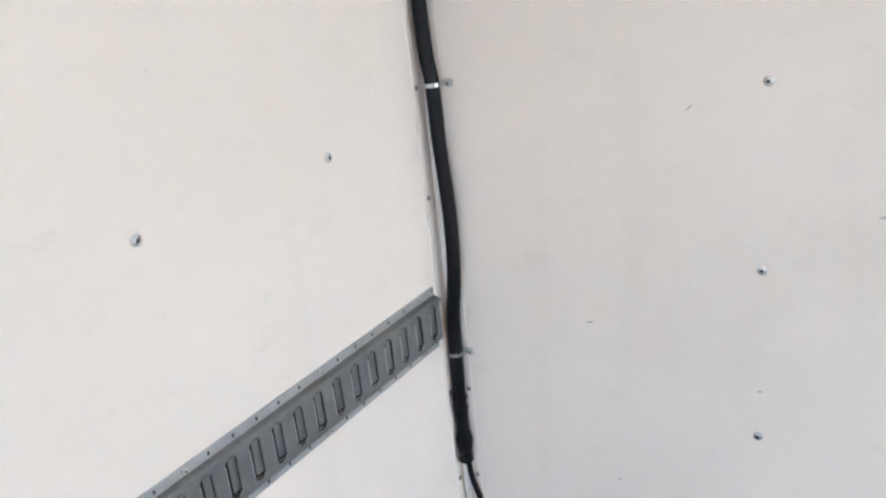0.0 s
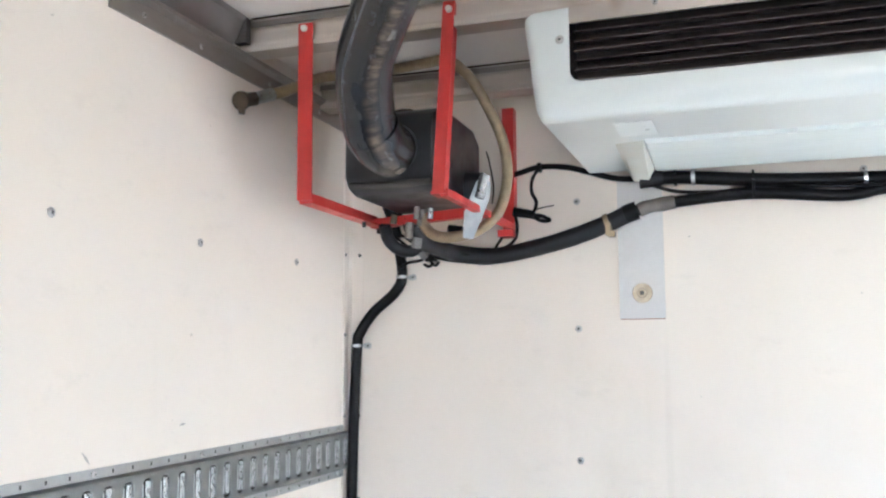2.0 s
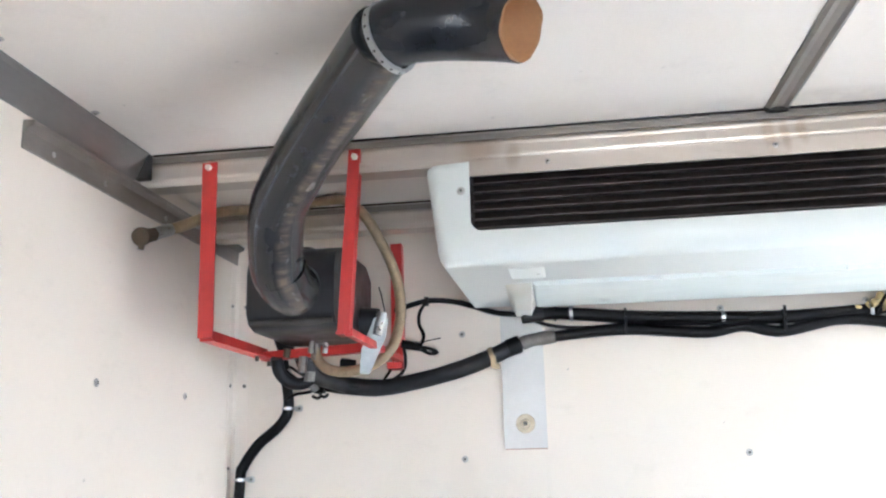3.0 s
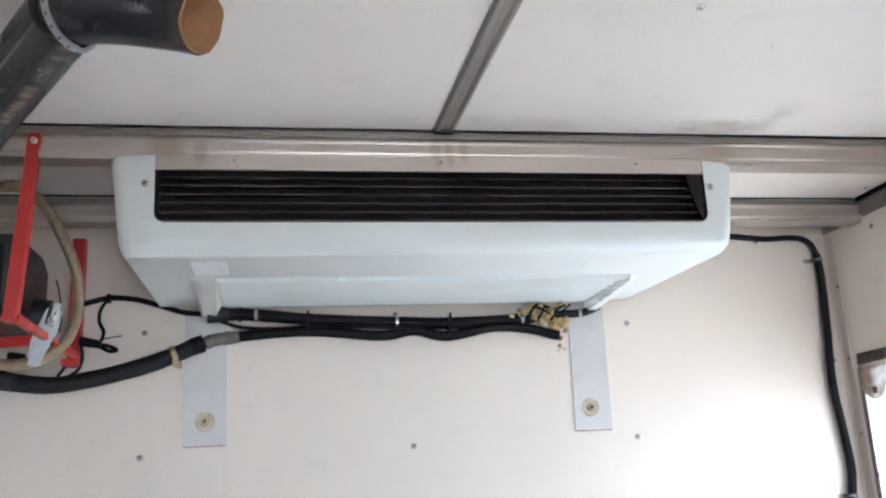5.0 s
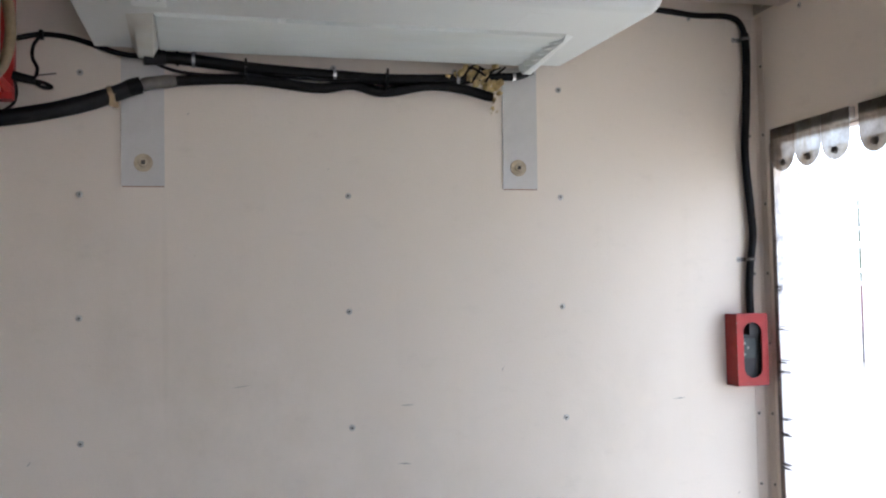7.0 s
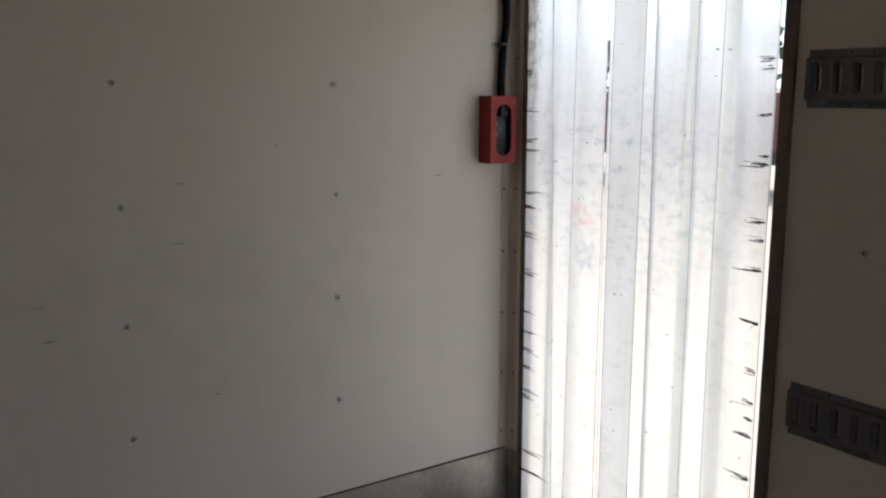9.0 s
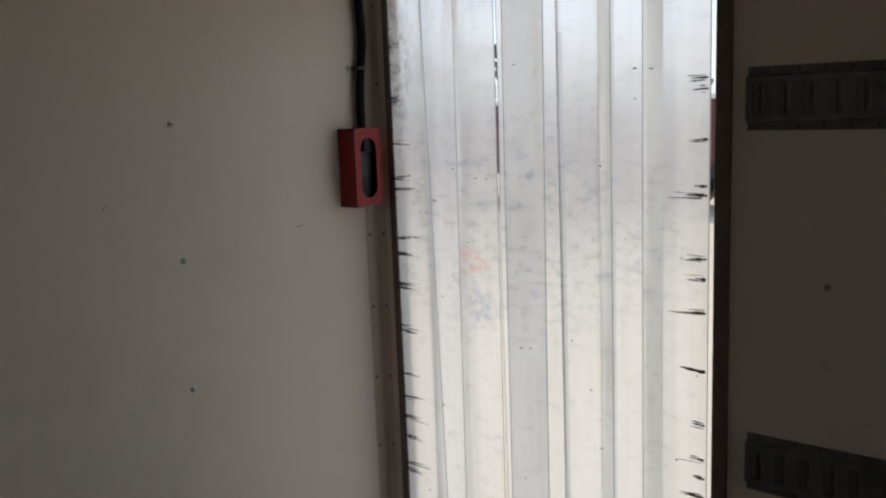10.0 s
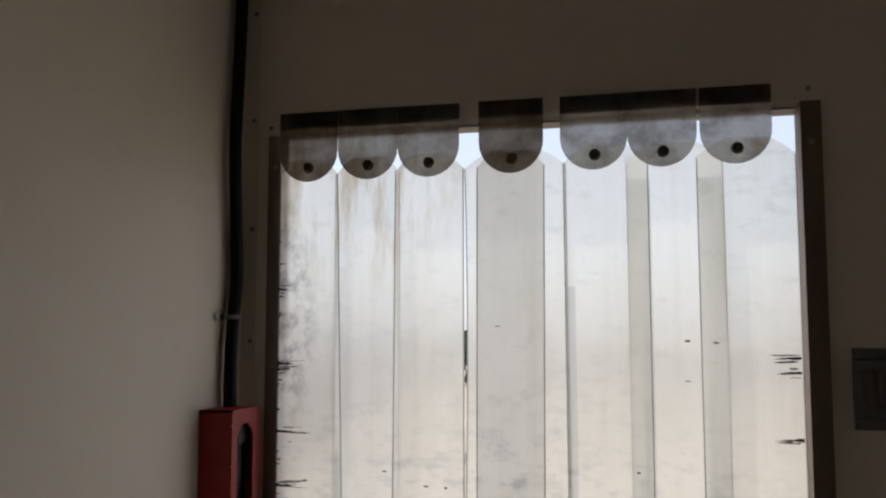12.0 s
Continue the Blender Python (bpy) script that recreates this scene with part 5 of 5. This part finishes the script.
def braided_hose():
    ob = thing("braided_hose", (0.3, -0.3, 2.0), "tan braided hose looping round the red frame", "hose")
    line = [(0.042, -0.515, 2.306), (0.056, -0.48, 2.322), (0.078, -0.42, 2.355), (0.100, -0.36, 2.386), (0.16, -0.30, 2.405), (0.25, -0.285, 2.413), (0.33, -0.30, 2.413), (0.390, -0.32, 2.406),
            (0.436, -0.31, 2.368), (0.470, -0.28, 2.306), (0.497, -0.255, 2.235), (0.507, -0.245, 2.17), (0.503, -0.245, 2.11), (0.485, -0.255, 2.055), (0.440, -0.265, 2.018), (0.385, -0.265, 2.006), (0.340, -0.262, 2.012), (0.312, -0.258, 2.034), (0.306, -0.256, 2.066)]
    part("hose", tube(line, 0.0125, 12, 8, 0.0006, 0.005), M_BRAID, ob, smooth=True)
    el = part("elbow", soften(cylinder((0.029, -0.604, 2.271), (0.033, -0.566, 2.284), 0.0165, 0.0165, 6), 0.0015, 1), M_BRASS, ob, "dull dark brass wall elbow")
    part("flange", soften(cylinder((0.0285, -0.612, 2.268), (0.0292, -0.603, 2.2712), 0.0200, 0.0200, 18), 0.0015, 1), M_BRASS, el)
    part("plug", cylinder((0.024, -0.594, 2.262), (0.022, -0.594, 2.245), 0.0085, 0.0065, 8), M_BRASS, el)
    part("stem", cylinder((0.0, -0.585, 2.278), (0.029, -0.585, 2.278), 0.0105, 0.0105, 12), M_BRASS, ob)
    part("ferrule", cylinder((0.033, -0.566, 2.284), (0.044, -0.510, 2.308), 0.0135, 0.0145, 14), M_CHROME, ob, "crimped steel ferrule")
    part("ferrule", cylinder((0.306, -0.256, 2.036), (0.305, -0.255, 2.074), 0.0142, 0.0142, 14), M_DULL, ob, "crimped steel ferrule")


def metal_flag():
    """Bent scrap of bright sheet hanging beside the hose."""
    bm = bmesh.new()
    c = [Vector((0.472, -0.372, 2.112)), Vector((0.500, -0.352, 2.112)), Vector((0.494, -0.350, 2.072)), Vector((0.452, -0.335, 1.990)), Vector((0.432, -0.345, 1.992)), Vector((0.440, -0.362, 2.045))]
    n = Vector((0.25, -1, 0.1)).normalized() * 0.0016
    a, b = [bm.verts.new(p) for p in c], [bm.verts.new(p + n) for p in c]
    bm.faces.new(a)
    bm.faces.new(b[::-1])
    for k in range(6):
        bm.faces.new((a[k], a[(k + 1) % 6], b[(k + 1) % 6], b[k]))
    ob = thing("metal_tag", (0.465, -0.355, 1.99), "bent bright sheet metal scrap beside the braided hose", "metal tag")
    part("sheet", bm, M_TAG, ob)
    part("curl", cylinder((0.478, -0.370, 2.074), (0.489, -0.366, 2.124), 0.0105, 0.0115, 16), M_CHROME, ob, "rolled bright edge", smooth=True)


def fittings():
    """Valves and pipe ends under the red frame."""
    ob = thing("valve_fittings", (0.27, -0.25, 2.0), "small steel and brass pipe fittings under the red frame", "fittings")
    for x, y, z0, z1, r, m in ((0.272, -0.262, 2.008, 2.046, 0.011, M_DULL), (0.283, -0.240, 1.990, 2.012, 0.013, M_DULL), (0.300, -0.285, 2.050, 2.082, 0.008, M_DULL),
                               (0.335, -0.290, 2.048, 2.072, 0.007, M_CHROME), (0.232, -0.26, 2.045, 2.066, 0.009, M_BRASS), (0.262, -0.18, 1.994, 2.018, 0.011, M_DULL)):
        part("fitting", soften(cylinder((x, y, z0), (x + 0.003, y, z1), r, r * 0.95, 8), 0.0015, 1), m, ob)
    part("elbow_hose", tube([(0.196, -0.225, 2.050), (0.198, -0.205, 2.016), (0.216, -0.185, 1.994), (0.243, -0.170, 1.990), (0.266, -0.165, 2.002)], 0.0155, 12, 8), M_RUBBER, ob, "black rubber elbow", smooth=True)
    part("plug", cylinder((0.350, -0.20, 2.035), (0.385, -0.20, 2.030), 0.011, 0.010, 10), M_LOOM, ob)
    part("end_cap", soften(cylinder((0.262, -0.16, 1.992), (0.276, -0.155, 1.972), 0.011, 0.009, 10), 0.002, 1), M_DULL, ob, "dull metal cap")


def wires():
    ob = thing("wire_bundle", (0.3, -0.05, 1.95), "thin black wires tied together below the red frame", "wires")
    runs = (
        [(0.160, -0.06, 2.040), (0.205, -0.07, 2.008), (0.262, -0.075, 1.985), (0.32, -0.07, 1.972), (0.385, -0.05, 1.968)],
        [(0.178, -0.07, 2.044), (0.225, -0.08, 2.015), (0.27, -0.085, 1.998), (0.32, -0.085, 1.990), (0.36, -0.07, 1.985)],
        [(0.160, -0.038, 1.962), (0.19, -0.05, 1.974), (0.235, -0.07, 1.978), (0.268, -0.08, 1.996), (0.262, -0.09, 2.02)],
        [(0.230, -0.075, 2.012), (0.255, -0.08, 1.982), (0.272, -0.08, 1.962), (0.285, -0.08, 1.970)],
        [(0.240, -0.07, 1.966), (0.255, -0.075, 1.960), (0.268, -0.075, 1.968)],
        [(0.424, -0.05, 2.004), (0.440, -0.055, 2.025), (0.452, -0.07, 2.045)],
        [(0.440, -0.04, 2.000), (0.470, -0.045, 2.020), (0.480, -0.05, 2.05), (0.474, -0.05, 2.09)],
    )
    for r in runs:
        part("wire", tube(r, 0.0040, 6, 6), M_LOOM, ob, smooth=True)
    part("tie", box((0.250, -0.090, 1.972), (0.275, -0.068, 1.986), 0.003), M_LOOM, ob)
    ob = thing("signal_cable", (0.6, -0.03, 2.08), "black looping cable with a plug beside the red frame", "cable")
    part("cable", tube([(0.455, -0.05, 2.180), (0.480, -0.03, 2.193), (0.535, -0.022, 2.207), (0.60, -0.022, 2.202), (0.66, -0.022, 2.185), (0.723, -0.024, 2.165), (0.80, -0.028, 2.158)], 0.0072, 8, 8), M_LOOM, ob, smooth=True)
    part("cable", tube([(0.532, -0.024, 2.205), (0.514, -0.024, 2.176), (0.512, -0.024, 2.145), (0.524, -0.026, 2.118), (0.520, -0.03, 2.094)], 0.0045, 8, 8), M_LOOM, ob, smooth=True)
    part("plug", soften(cylinder((0.468, -0.04, 2.094), (0.520, -0.032, 2.084), 0.0125, 0.0105, 10), 0.002, 1), M_LOOM, ob, "black plug")
    part("plug", tube([(0.515, -0.033, 2.085), (0.54, -0.03, 2.080), (0.558, -0.028, 2.070), (0.540, -0.03, 2.068), (0.520, -0.032, 2.078)], 0.005, 8, 5), M_LOOM, ob, smooth=True)
    part("wire", tube([(0.520, -0.03, 2.098), (0.545, -0.022, 2.104), (0.568, -0.02, 2.108)], 0.0015, 6, 5), M_LOOM, ob)
    part("tie", box((0.528, -0.032, 2.194), (0.538, -0.014, 2.216), 0.002), M_LOOM, ob)
    part("wire", tube([(0.458, -0.20, 2.09), (0.462, -0.20, 2.13), (0.452, -0.20, 2.19), (0.445, -0.20, 2.215)], 0.002, 6, 5), M_LOOM, ob)


# ---------------------------------------------------------------- red controller box
def control_box():
    x0, x1, y0, z0, z1 = 2.461, 2.564, -0.064, 1.234, 1.447
    ob = thing("control_box", ((x0 + x1) / 2, 0, z0), "red steel box with rounded window around a dark controller", "control box")
    # shell with a stadium-shaped hole in the face
    bm = bmesh.new()
    cx, r, n = (x0 + x1) / 2 + 0.001, 0.031, 10
    zc0, zc1 = z0 + 0.022 + r, z1 - 0.025 - r
    hole = [(cx + r * math.cos(a), zc1 + r * math.sin(a)) for a in (math.pi * k / n for k in range(n + 1))] + [(cx - r * math.cos(a), zc0 - r * math.sin(a)) for a in (math.pi * k / n for k in range(n + 1))]
    m = len(hole)
    rim = []
    for x, z in hole:
        d = Vector((x - cx, (z - (z0 + z1) / 2)))
        k = min((x1 - cx) / max(abs(d.x), 1e-6), ((z1 - z0) / 2) / max(abs(d.y), 1e-6))
        rim.append((cx + d.x * k, (z0 + z1) / 2 + d.y * k))
    f = [bm.verts.new((x, y0, z)) for x, z in hole]
    fi = [bm.verts.new((x, y0 + 0.004, z)) for x, z in hole]
    g = [bm.verts.new((x, y0, z)) for x, z in rim]
    w = [bm.verts.new((x, -0.001, z)) for x, z in rim]
    for k in range(m):
        j = (k + 1) % m
        bm.faces.new((g[k], g[j], f[j], f[k]))
        bm.faces.new((f[k], f[j], fi[j], fi[k]))
        bm.faces.new((g[j], g[k], w[k], w[j]))
    part("shell", bm, M_BOXRED, ob)
    bm = bmesh.new()
    for a, b in (((x0, y0, z0), (x0 + 0.003, -0.001, z1)), ((x1 - 0.003, y0, z0), (x1, -0.001, z1)), ((x0, y0, z0), (x1, -0.001, z0 + 0.003)), ((x0, y0, z1 - 0.003), (x1, -0.001, z1))):
        add_box(bm, (a[0] - 0.0008, a[1] - 0.0008, a[2] - 0.0008), (b[0] + 0.0008, b[1], b[2] + 0.0008))
    part("sides", soften(bm, 0.001, 1), M_BOXRED, ob)
    part("back_plate", box((x0 + 0.004, -0.006, z0 + 0.004), (x1 - 0.004, -0.0015, z1 - 0.004)), M_BOXRED, ob)
    dev = part("controller", box((x0 + 0.014, y0 + 0.020, z0 + 0.012), (x1 - 0.012, -0.0065, z0 + 0.150), 0.005), M_DEVICE, ob, "dark controller behind the window")
    part("label_panel", box((x0 + 0.022, y0 + 0.0175, z0 + 0.080), (x1 - 0.030, y0 + 0.0205, z0 + 0.138), 0.002), M_PANEL, dev, "grey-green display panel")
    # dark block standing in for the side wall's shade above the controller
    part("shade_block", box((x0 + 0.050, y0 + 0.012, z0 + 0.150), (x1 - 0.012, -0.0065, z0 + 0.188), 0.004), M_DEVICE, dev)
    for k, z in enumerate((0.092, 0.112, 0.125)):
        part("button", cylinder((x0 + 0.034 + 0.012 * (k % 2), y0 + 0.0175, z0 + z), (x0 + 0.034 + 0.012 * (k % 2), y0 + 0.0145, z0 + z), 0.0036, sides=10), M_DULL, dev)
    rnd = random.Random(4)
    for k in range(7):
        z = z0 + 0.02 + rnd.random() * 0.18
        part("chip", box((x0 - 0.0012, y0 - 0.0012, z), (x0 + 0.0010, y0 + 0.0010, z + rnd.uniform(0.001, 0.004))), M_DULL, ob, "chipped bare metal on the edge")


# ---------------------------------------------------------------- doorway with hanging strips
def doorway():
    th, out = 0.004, W + 0.052
    ob = solo("door_frame", box((W - th, DOOR_N, 0.0), (out, DOOR_N + 0.026, DOOR_H - 0.002), 0.001, 1), M_FRAME, "dull brown metal frame round the doorway", "door frame", "structure")
    prof = [(W - th - 0.006, DOOR_F - 0.034), (W - th - 0.006, DOOR_F - 0.001), (W + 0.030, DOOR_F), (out + 0.001, DOOR_F), (out + 0.001, DOOR_F - 0.034)]
    part("jamb", extrude_profile(prof, "z", 0.0, DOOR_H + 0.006, 0.001), M_FRAME, ob)
    part("header", box((W + 0.002, DOOR_F + 0.001, DOOR_H - 0.004), (W + 0.051, DOOR_N - 0.001, DOOR_H - 0.0005), 0.0008, 1), M_FRAME, ob)
    part("sill", box((W - 0.002, DOOR_F, -0.02), (out + 0.003, DOOR_N, 0.012), 0.001, 1), M_KICK, ob)
    for y in (DOOR_N + 0.013, DOOR_F - 0.018):
        for z in (0.3, 0.75, 1.2, 1.52, 1.90):
            link_shared("screw", DARK, ob, (W - th - (0.0005 if y > -0.5 else 0.0065), y, z), FACE_RIGHT)


def sliver(strip, x, y, z, length, thick, rnd, blunt, material):
    """One rubber streak lying across a strip: ragged, thickest near its root (or middle), running out to a point."""
    steps = 10
    low, top = [], []
    lean = rnd.uniform(-0.05, 0.05) * abs(length)
    wave = rnd.uniform(0, 6)
    for k in range(steps + 1):
        s = k / steps
        w = (1 - s) ** 0.6 * (0.8 + 0.2 * math.sin(11 * s + wave)) if blunt else math.sin(math.pi * min(1, 0.06 + 0.94 * s)) ** 0.7
        w = max(0.05, w) * thick
        mid = lean * s * s
        low.append((s, mid - w * rnd.uniform(0.30, 0.75)))
        top.append((s, mid + w * rnd.uniform(0.30, 0.75)))
    pts = [(y + length * s, z + v) for s, v in low + top[::-1]]
    bm = bmesh.new()
    f = [bm.verts.new((x, p, q)) for p, q in pts]
    g = [bm.verts.new((x + 0.0006, p, q)) for p, q in pts]
    n = len(pts)
    for a in (f, g[::-1]):
        for k in range(steps):
            bm.faces.new((a[k], a[k + 1], a[n - 2 - k], a[n - 1 - k]))
    for k in range(n):
        bm.faces.new((f[k], f[(k + 1) % n], g[(k + 1) % n], g[k]))
    part("scuff", bm, material, strip)


def scuffs(strip, x, marks, seed, reach):
    """Each mark: a dark streak from the edge with fainter, thinner ones feathered above and below it."""
    rnd = random.Random(seed)
    for y, z, length in marks:
        sliver(strip, x, y, z, reach * length * rnd.uniform(0.75, 1.2), rnd.uniform(0.0050, 0.0085), rnd, True, M_MARK)
        for k in range(rnd.choice((2, 3, 4))):
            far = length * rnd.uniform(0.4, 1.5)
            sliver(strip, x - 0.0007, y + reach * rnd.uniform(0, 0.4) * length, z + rnd.uniform(-0.008, 0.008), reach * far, rnd.uniform(0.0014, 0.0034), rnd, rnd.random() < 0.4, rnd.choice((M_MARK, M_SCUFF, M_SCUFF)))


def face_inwards(ob):
    """Turns a sheet's faces towards the inside of the truck."""
    if ob.data.polygons[0].normal.x > 0:
        ob.data.flip_normals()
    return ob


def curtain():
    # near and far edge at the top and at the bottom, layer, material
    rows = (
        (-0.092, -0.208, -0.092, -0.248, 0, M_PVC),
        (-0.200, -0.327, -0.204, -0.330, 1, M_PVC3),
        (-0.320, -0.450, -0.314, -0.453, 0, M_PVC),
        (-0.474, -0.597, -0.468, -0.586, 0, M_PVC2),
        (-0.629, -0.776, -0.638, -0.779, 0, M_PVC),
        (-0.738, -0.900, -0.744, -0.906, 1, M_PVC),
        (-0.8555, -1.0165, -0.859, -1.0185, 0, M_PVC),
        (-0.4490, -0.634, -0.4535, -0.645, 1, M_PVC),
    )
    tabs = (-0.151, -0.269, -0.385, -0.538, -0.684, -0.800, -0.921)
    zt, zb, nz, ny = 1.910, 0.06, 30, 8
    made = []
    for k, (n0, f0, n1, f1, layer, mat) in enumerate(rows):
        ob = thing("curtain_strip", (W + 0.03, (n0 + f0) / 2, zb), ("hazy grey" if mat is M_PVC2 else "stained milky" if mat is M_PVC3 else "clear milky") + " scuffed plastic strip hanging in the doorway", "strip curtain", "strips hanging in the doorway")
        bm = bmesh.new()
        x = W - 0.012 + (0.004 if k == 7 else 0.010) * layer
        grid = []
        for i in range(nz + 1):
            t = i / nz
            z = zt + (zb - zt) * t
            a, b = n0 + (n1 - n0) * t, f0 + (f1 - f0) * t
            if k == 7:                           # the hidden strip swings away and leaves a slit
                a -= 0.0050 * math.sin(math.pi * min(1.0, max(0.0, (z - 1.20) / 0.76)))
            row = []
            for j in range(ny + 1):
                s = j / ny
                bow = 0.005 * (1 - (2 * s - 1) ** 2) * (0.4 + 0.6 * t) * (1 if k % 2 else -1) * 0.6
                sway = 0.006 * math.sin(2.2 * t + 1.7 * (3 if k == 7 else k)) * t
                zz = z
                if i == 0:
                    zz = zt - 0.030 * max(0.0, abs(2 * s - 1) - 0.55) / 0.45
                row.append(bm.verts.new((x + bow + sway, a + (b - a) * s, zz)))
            grid.append(row)
        for i in range(nz):
            for j in range(ny):
                bm.faces.new((grid[i][j], grid[i][j + 1], grid[i + 1][j + 1], grid[i + 1][j]))
        grid_co = [[v.co.copy() for v in row] for row in grid]
        me_ob = face_inwards(part("sheet", bm, mat, ob, smooth=True))
        # added grey films: the darkening of overlapping strips, put into a sheet's colour
        for c0, c1, top in {5: ((0, 2, 1), (6, 8, 1)), 4: ((0, 1, 4),), 1: ((0, 1, 9),)}.get(k, ()):
            bm = bmesh.new()
            film = [[bm.verts.new(grid_co[i][j] - Vector((0.0012, 0, 0))) for j in range(c0, c1 + 1)] for i in range(top, nz + 1)]
            for lo, hi in zip(film, film[1:]):
                for j in range(c1 - c0):
                    bm.faces.new((lo[j], lo[j + 1], hi[j + 1], hi[j]))
            face_inwards(part("overlap_shade", bm, M_FILM, me_ob, "added grey film darkening the strip where two overlap", smooth=True))
        for col, side in ((0, 1), (ny, -1)):
            bm = bmesh.new()
            ends = [grid_co[i][col] for i in range(nz + 1)]
            for a, b in zip(ends, ends[1:]):
                d, o = Vector((0, -0.0022 * side, 0)), Vector((-0.0012, 0, 0))
                bm.faces.new([bm.verts.new(q) for q in (a + o, a + o + d, b + o + d, b + o)])
            part("edge", bm, M_EDGE, me_ob, "darker cut edge")
        made.append((ob, x))
        if k == 7:
            continue
        # hanger tab with a round lower end, its bolt and washer
        c, r, n = tabs[k], 0.0582, 14
        outline = [(c + r, 1.999), (c + r, 1.924)] + [(c + r * math.cos(a), 1.924 - r * math.sin(a)) for a in (math.pi * q / n for q in range(1, n))] + [(c - r, 1.924), (c - r, 1.999)]
        bm = bmesh.new()
        f = [bm.verts.new((W - 0.0205 - 0.0015 * (k % 2), y, z)) for y, z in outline]
        bm.faces.new(f)
        tab = face_inwards(part("hanger_tab", bm, (M_TAB2, M_TAB3, M_TAB3, M_TAB2, M_TAB, M_TAB, M_TAB)[k], ob, "grimy translucent hanger tab with a round end"))
        bm = bmesh.new()
        xf = W - 0.0205 - 0.0015 * (k % 2)
        near, rear = [bm.verts.new((xf, y, z)) for y, z in outline], [bm.verts.new((xf + 0.0014, y, z)) for y, z in outline]
        for q in range(len(outline)):
            j = (q + 1) % len(outline)
            bm.faces.new((near[q], near[j], rear[j], rear[q]))
        part("rim", bm, M_EDGE, tab, "darker cut edge")
        # added plate: keeps daylight from leaking up behind the top of the tab
        part("leak_plate", box((W - 0.0188, c - r + 0.0015, 1.966), (W - 0.0008, c + r - 0.0015, 1.9975), 0.001, 1), M_LEAKPLATE, ob, "added plate behind the tab that blocks leaking daylight")
        bolt = part("bolt", soften(cylinder((W - 0.031, c - 0.002, 1.892), (W - 0.0222, c - 0.002, 1.892), 0.0085, 0.0105, 14), 0.001, 1), M_BOLTD, ob, "dark round bolt head")
        part("shank", cylinder((W - 0.0222, c - 0.002, 1.892), (x + 0.004, c - 0.002, 1.892), 0.004, sides=8), M_SLOT, bolt)
    left = [(-0.093, z, l) for z, l in ((1.664, 0.018), (1.526, 0.028), (1.515, 0.022), (1.401, 0.035), (1.303, 0.030), (1.274, 0.045), (1.136, 0.042), (1.095, 0.034), (1.007, 0.045), (0.995, 0.035),
                                        (0.883, 0.038), (0.870, 0.045), (0.74, 0.036), (0.671, 0.055), (0.609, 0.045), (0.55, 0.035), (0.466, 0.05), (0.45, 0.04), (0.25, 0.06), (0.18, 0.08))]
    scuffs(made[0][0], made[0][1] - 0.006, [(y, z, 1.25 * l) for y, z, l in left], 21, -1)
    rnd = random.Random(9)
    for k in range(60):
        z = rnd.uniform(0.3, 1.78)
        sliver(made[0][0], made[0][1] - 0.006, -0.0925 - rnd.random() ** 2 * 0.006, z, -rnd.uniform(0.003, 0.012), rnd.uniform(0.002, 0.006), rnd, True, rnd.choice((M_MARK, M_SCUFF)))
    right = [(-1.0125, z, l) for z, l in ((1.542, 0.035), (1.518, 0.022), (1.41, 0.035), (1.309, 0.030), (1.289, 0.055), (1.148, 0.05), (1.103, 0.035), (1.026, 0.055), (0.892, 0.055), (0.766, 0.022),
                                         (0.684, 0.045), (0.638, 0.022), (0.592, 0.045), (0.479, 0.06))]
    scuffs(made[6][0], made[6][1] - 0.007, right, 22, 1)
    rnd = random.Random(31)
    for q in (0, 1, 2, 3, 4, 5, 6):
        n0, f0 = rows[q][0], rows[q][1]
        for _ in range(5):
            sliver(made[q][0], made[q][1] - 0.007, rnd.uniform(f0 + 0.02, n0 - 0.03), rnd.uniform(0.25, 1.6), rnd.uniform(0.004, 0.014), rnd.uniform(0.0012, 0.0035), rnd, False, M_SCUFF)


# ---------------------------------------------------------------- everything in its place
ground()
far_trees()
parked_trailer()
truck_box()
corner_trims()
kick_plates()
beams()
ceiling_trims()
cooling_unit()
mounting_plate(0.722, 0.830, 0.0, 0.777)
mounting_plate(1.762, 1.866, -0.010, 1.809)
carrier_frame()
blower()
duct()
cargo_rail("cargo_rail", 1, 1.491, -0.0165, -3.10, "galvanised slotted cargo rail screwed along the side wall, upper one")
cargo_rail("cargo_rail", 1, 0.696, -0.050, -3.10, "galvanised slotted cargo rail screwed along the side wall, lower one", 0.0085, False)
cargo_rail("cargo_rail", -1, 1.493, -1.091, -3.10, "slotted cargo rail beside the doorway, steel darkened for shade, upper one")
cargo_rail("cargo_rail", -1, 0.701, -1.103, -3.10, "slotted cargo rail beside the doorway, steel darkened for shade, lower one")
rust_under_rail()
doorway()
curtain()
control_box()
corner_hose()
insulated_hose()
drain_hose()
foam_patch()
right_cable()
braided_hose()
metal_flag()
fittings()
wires()
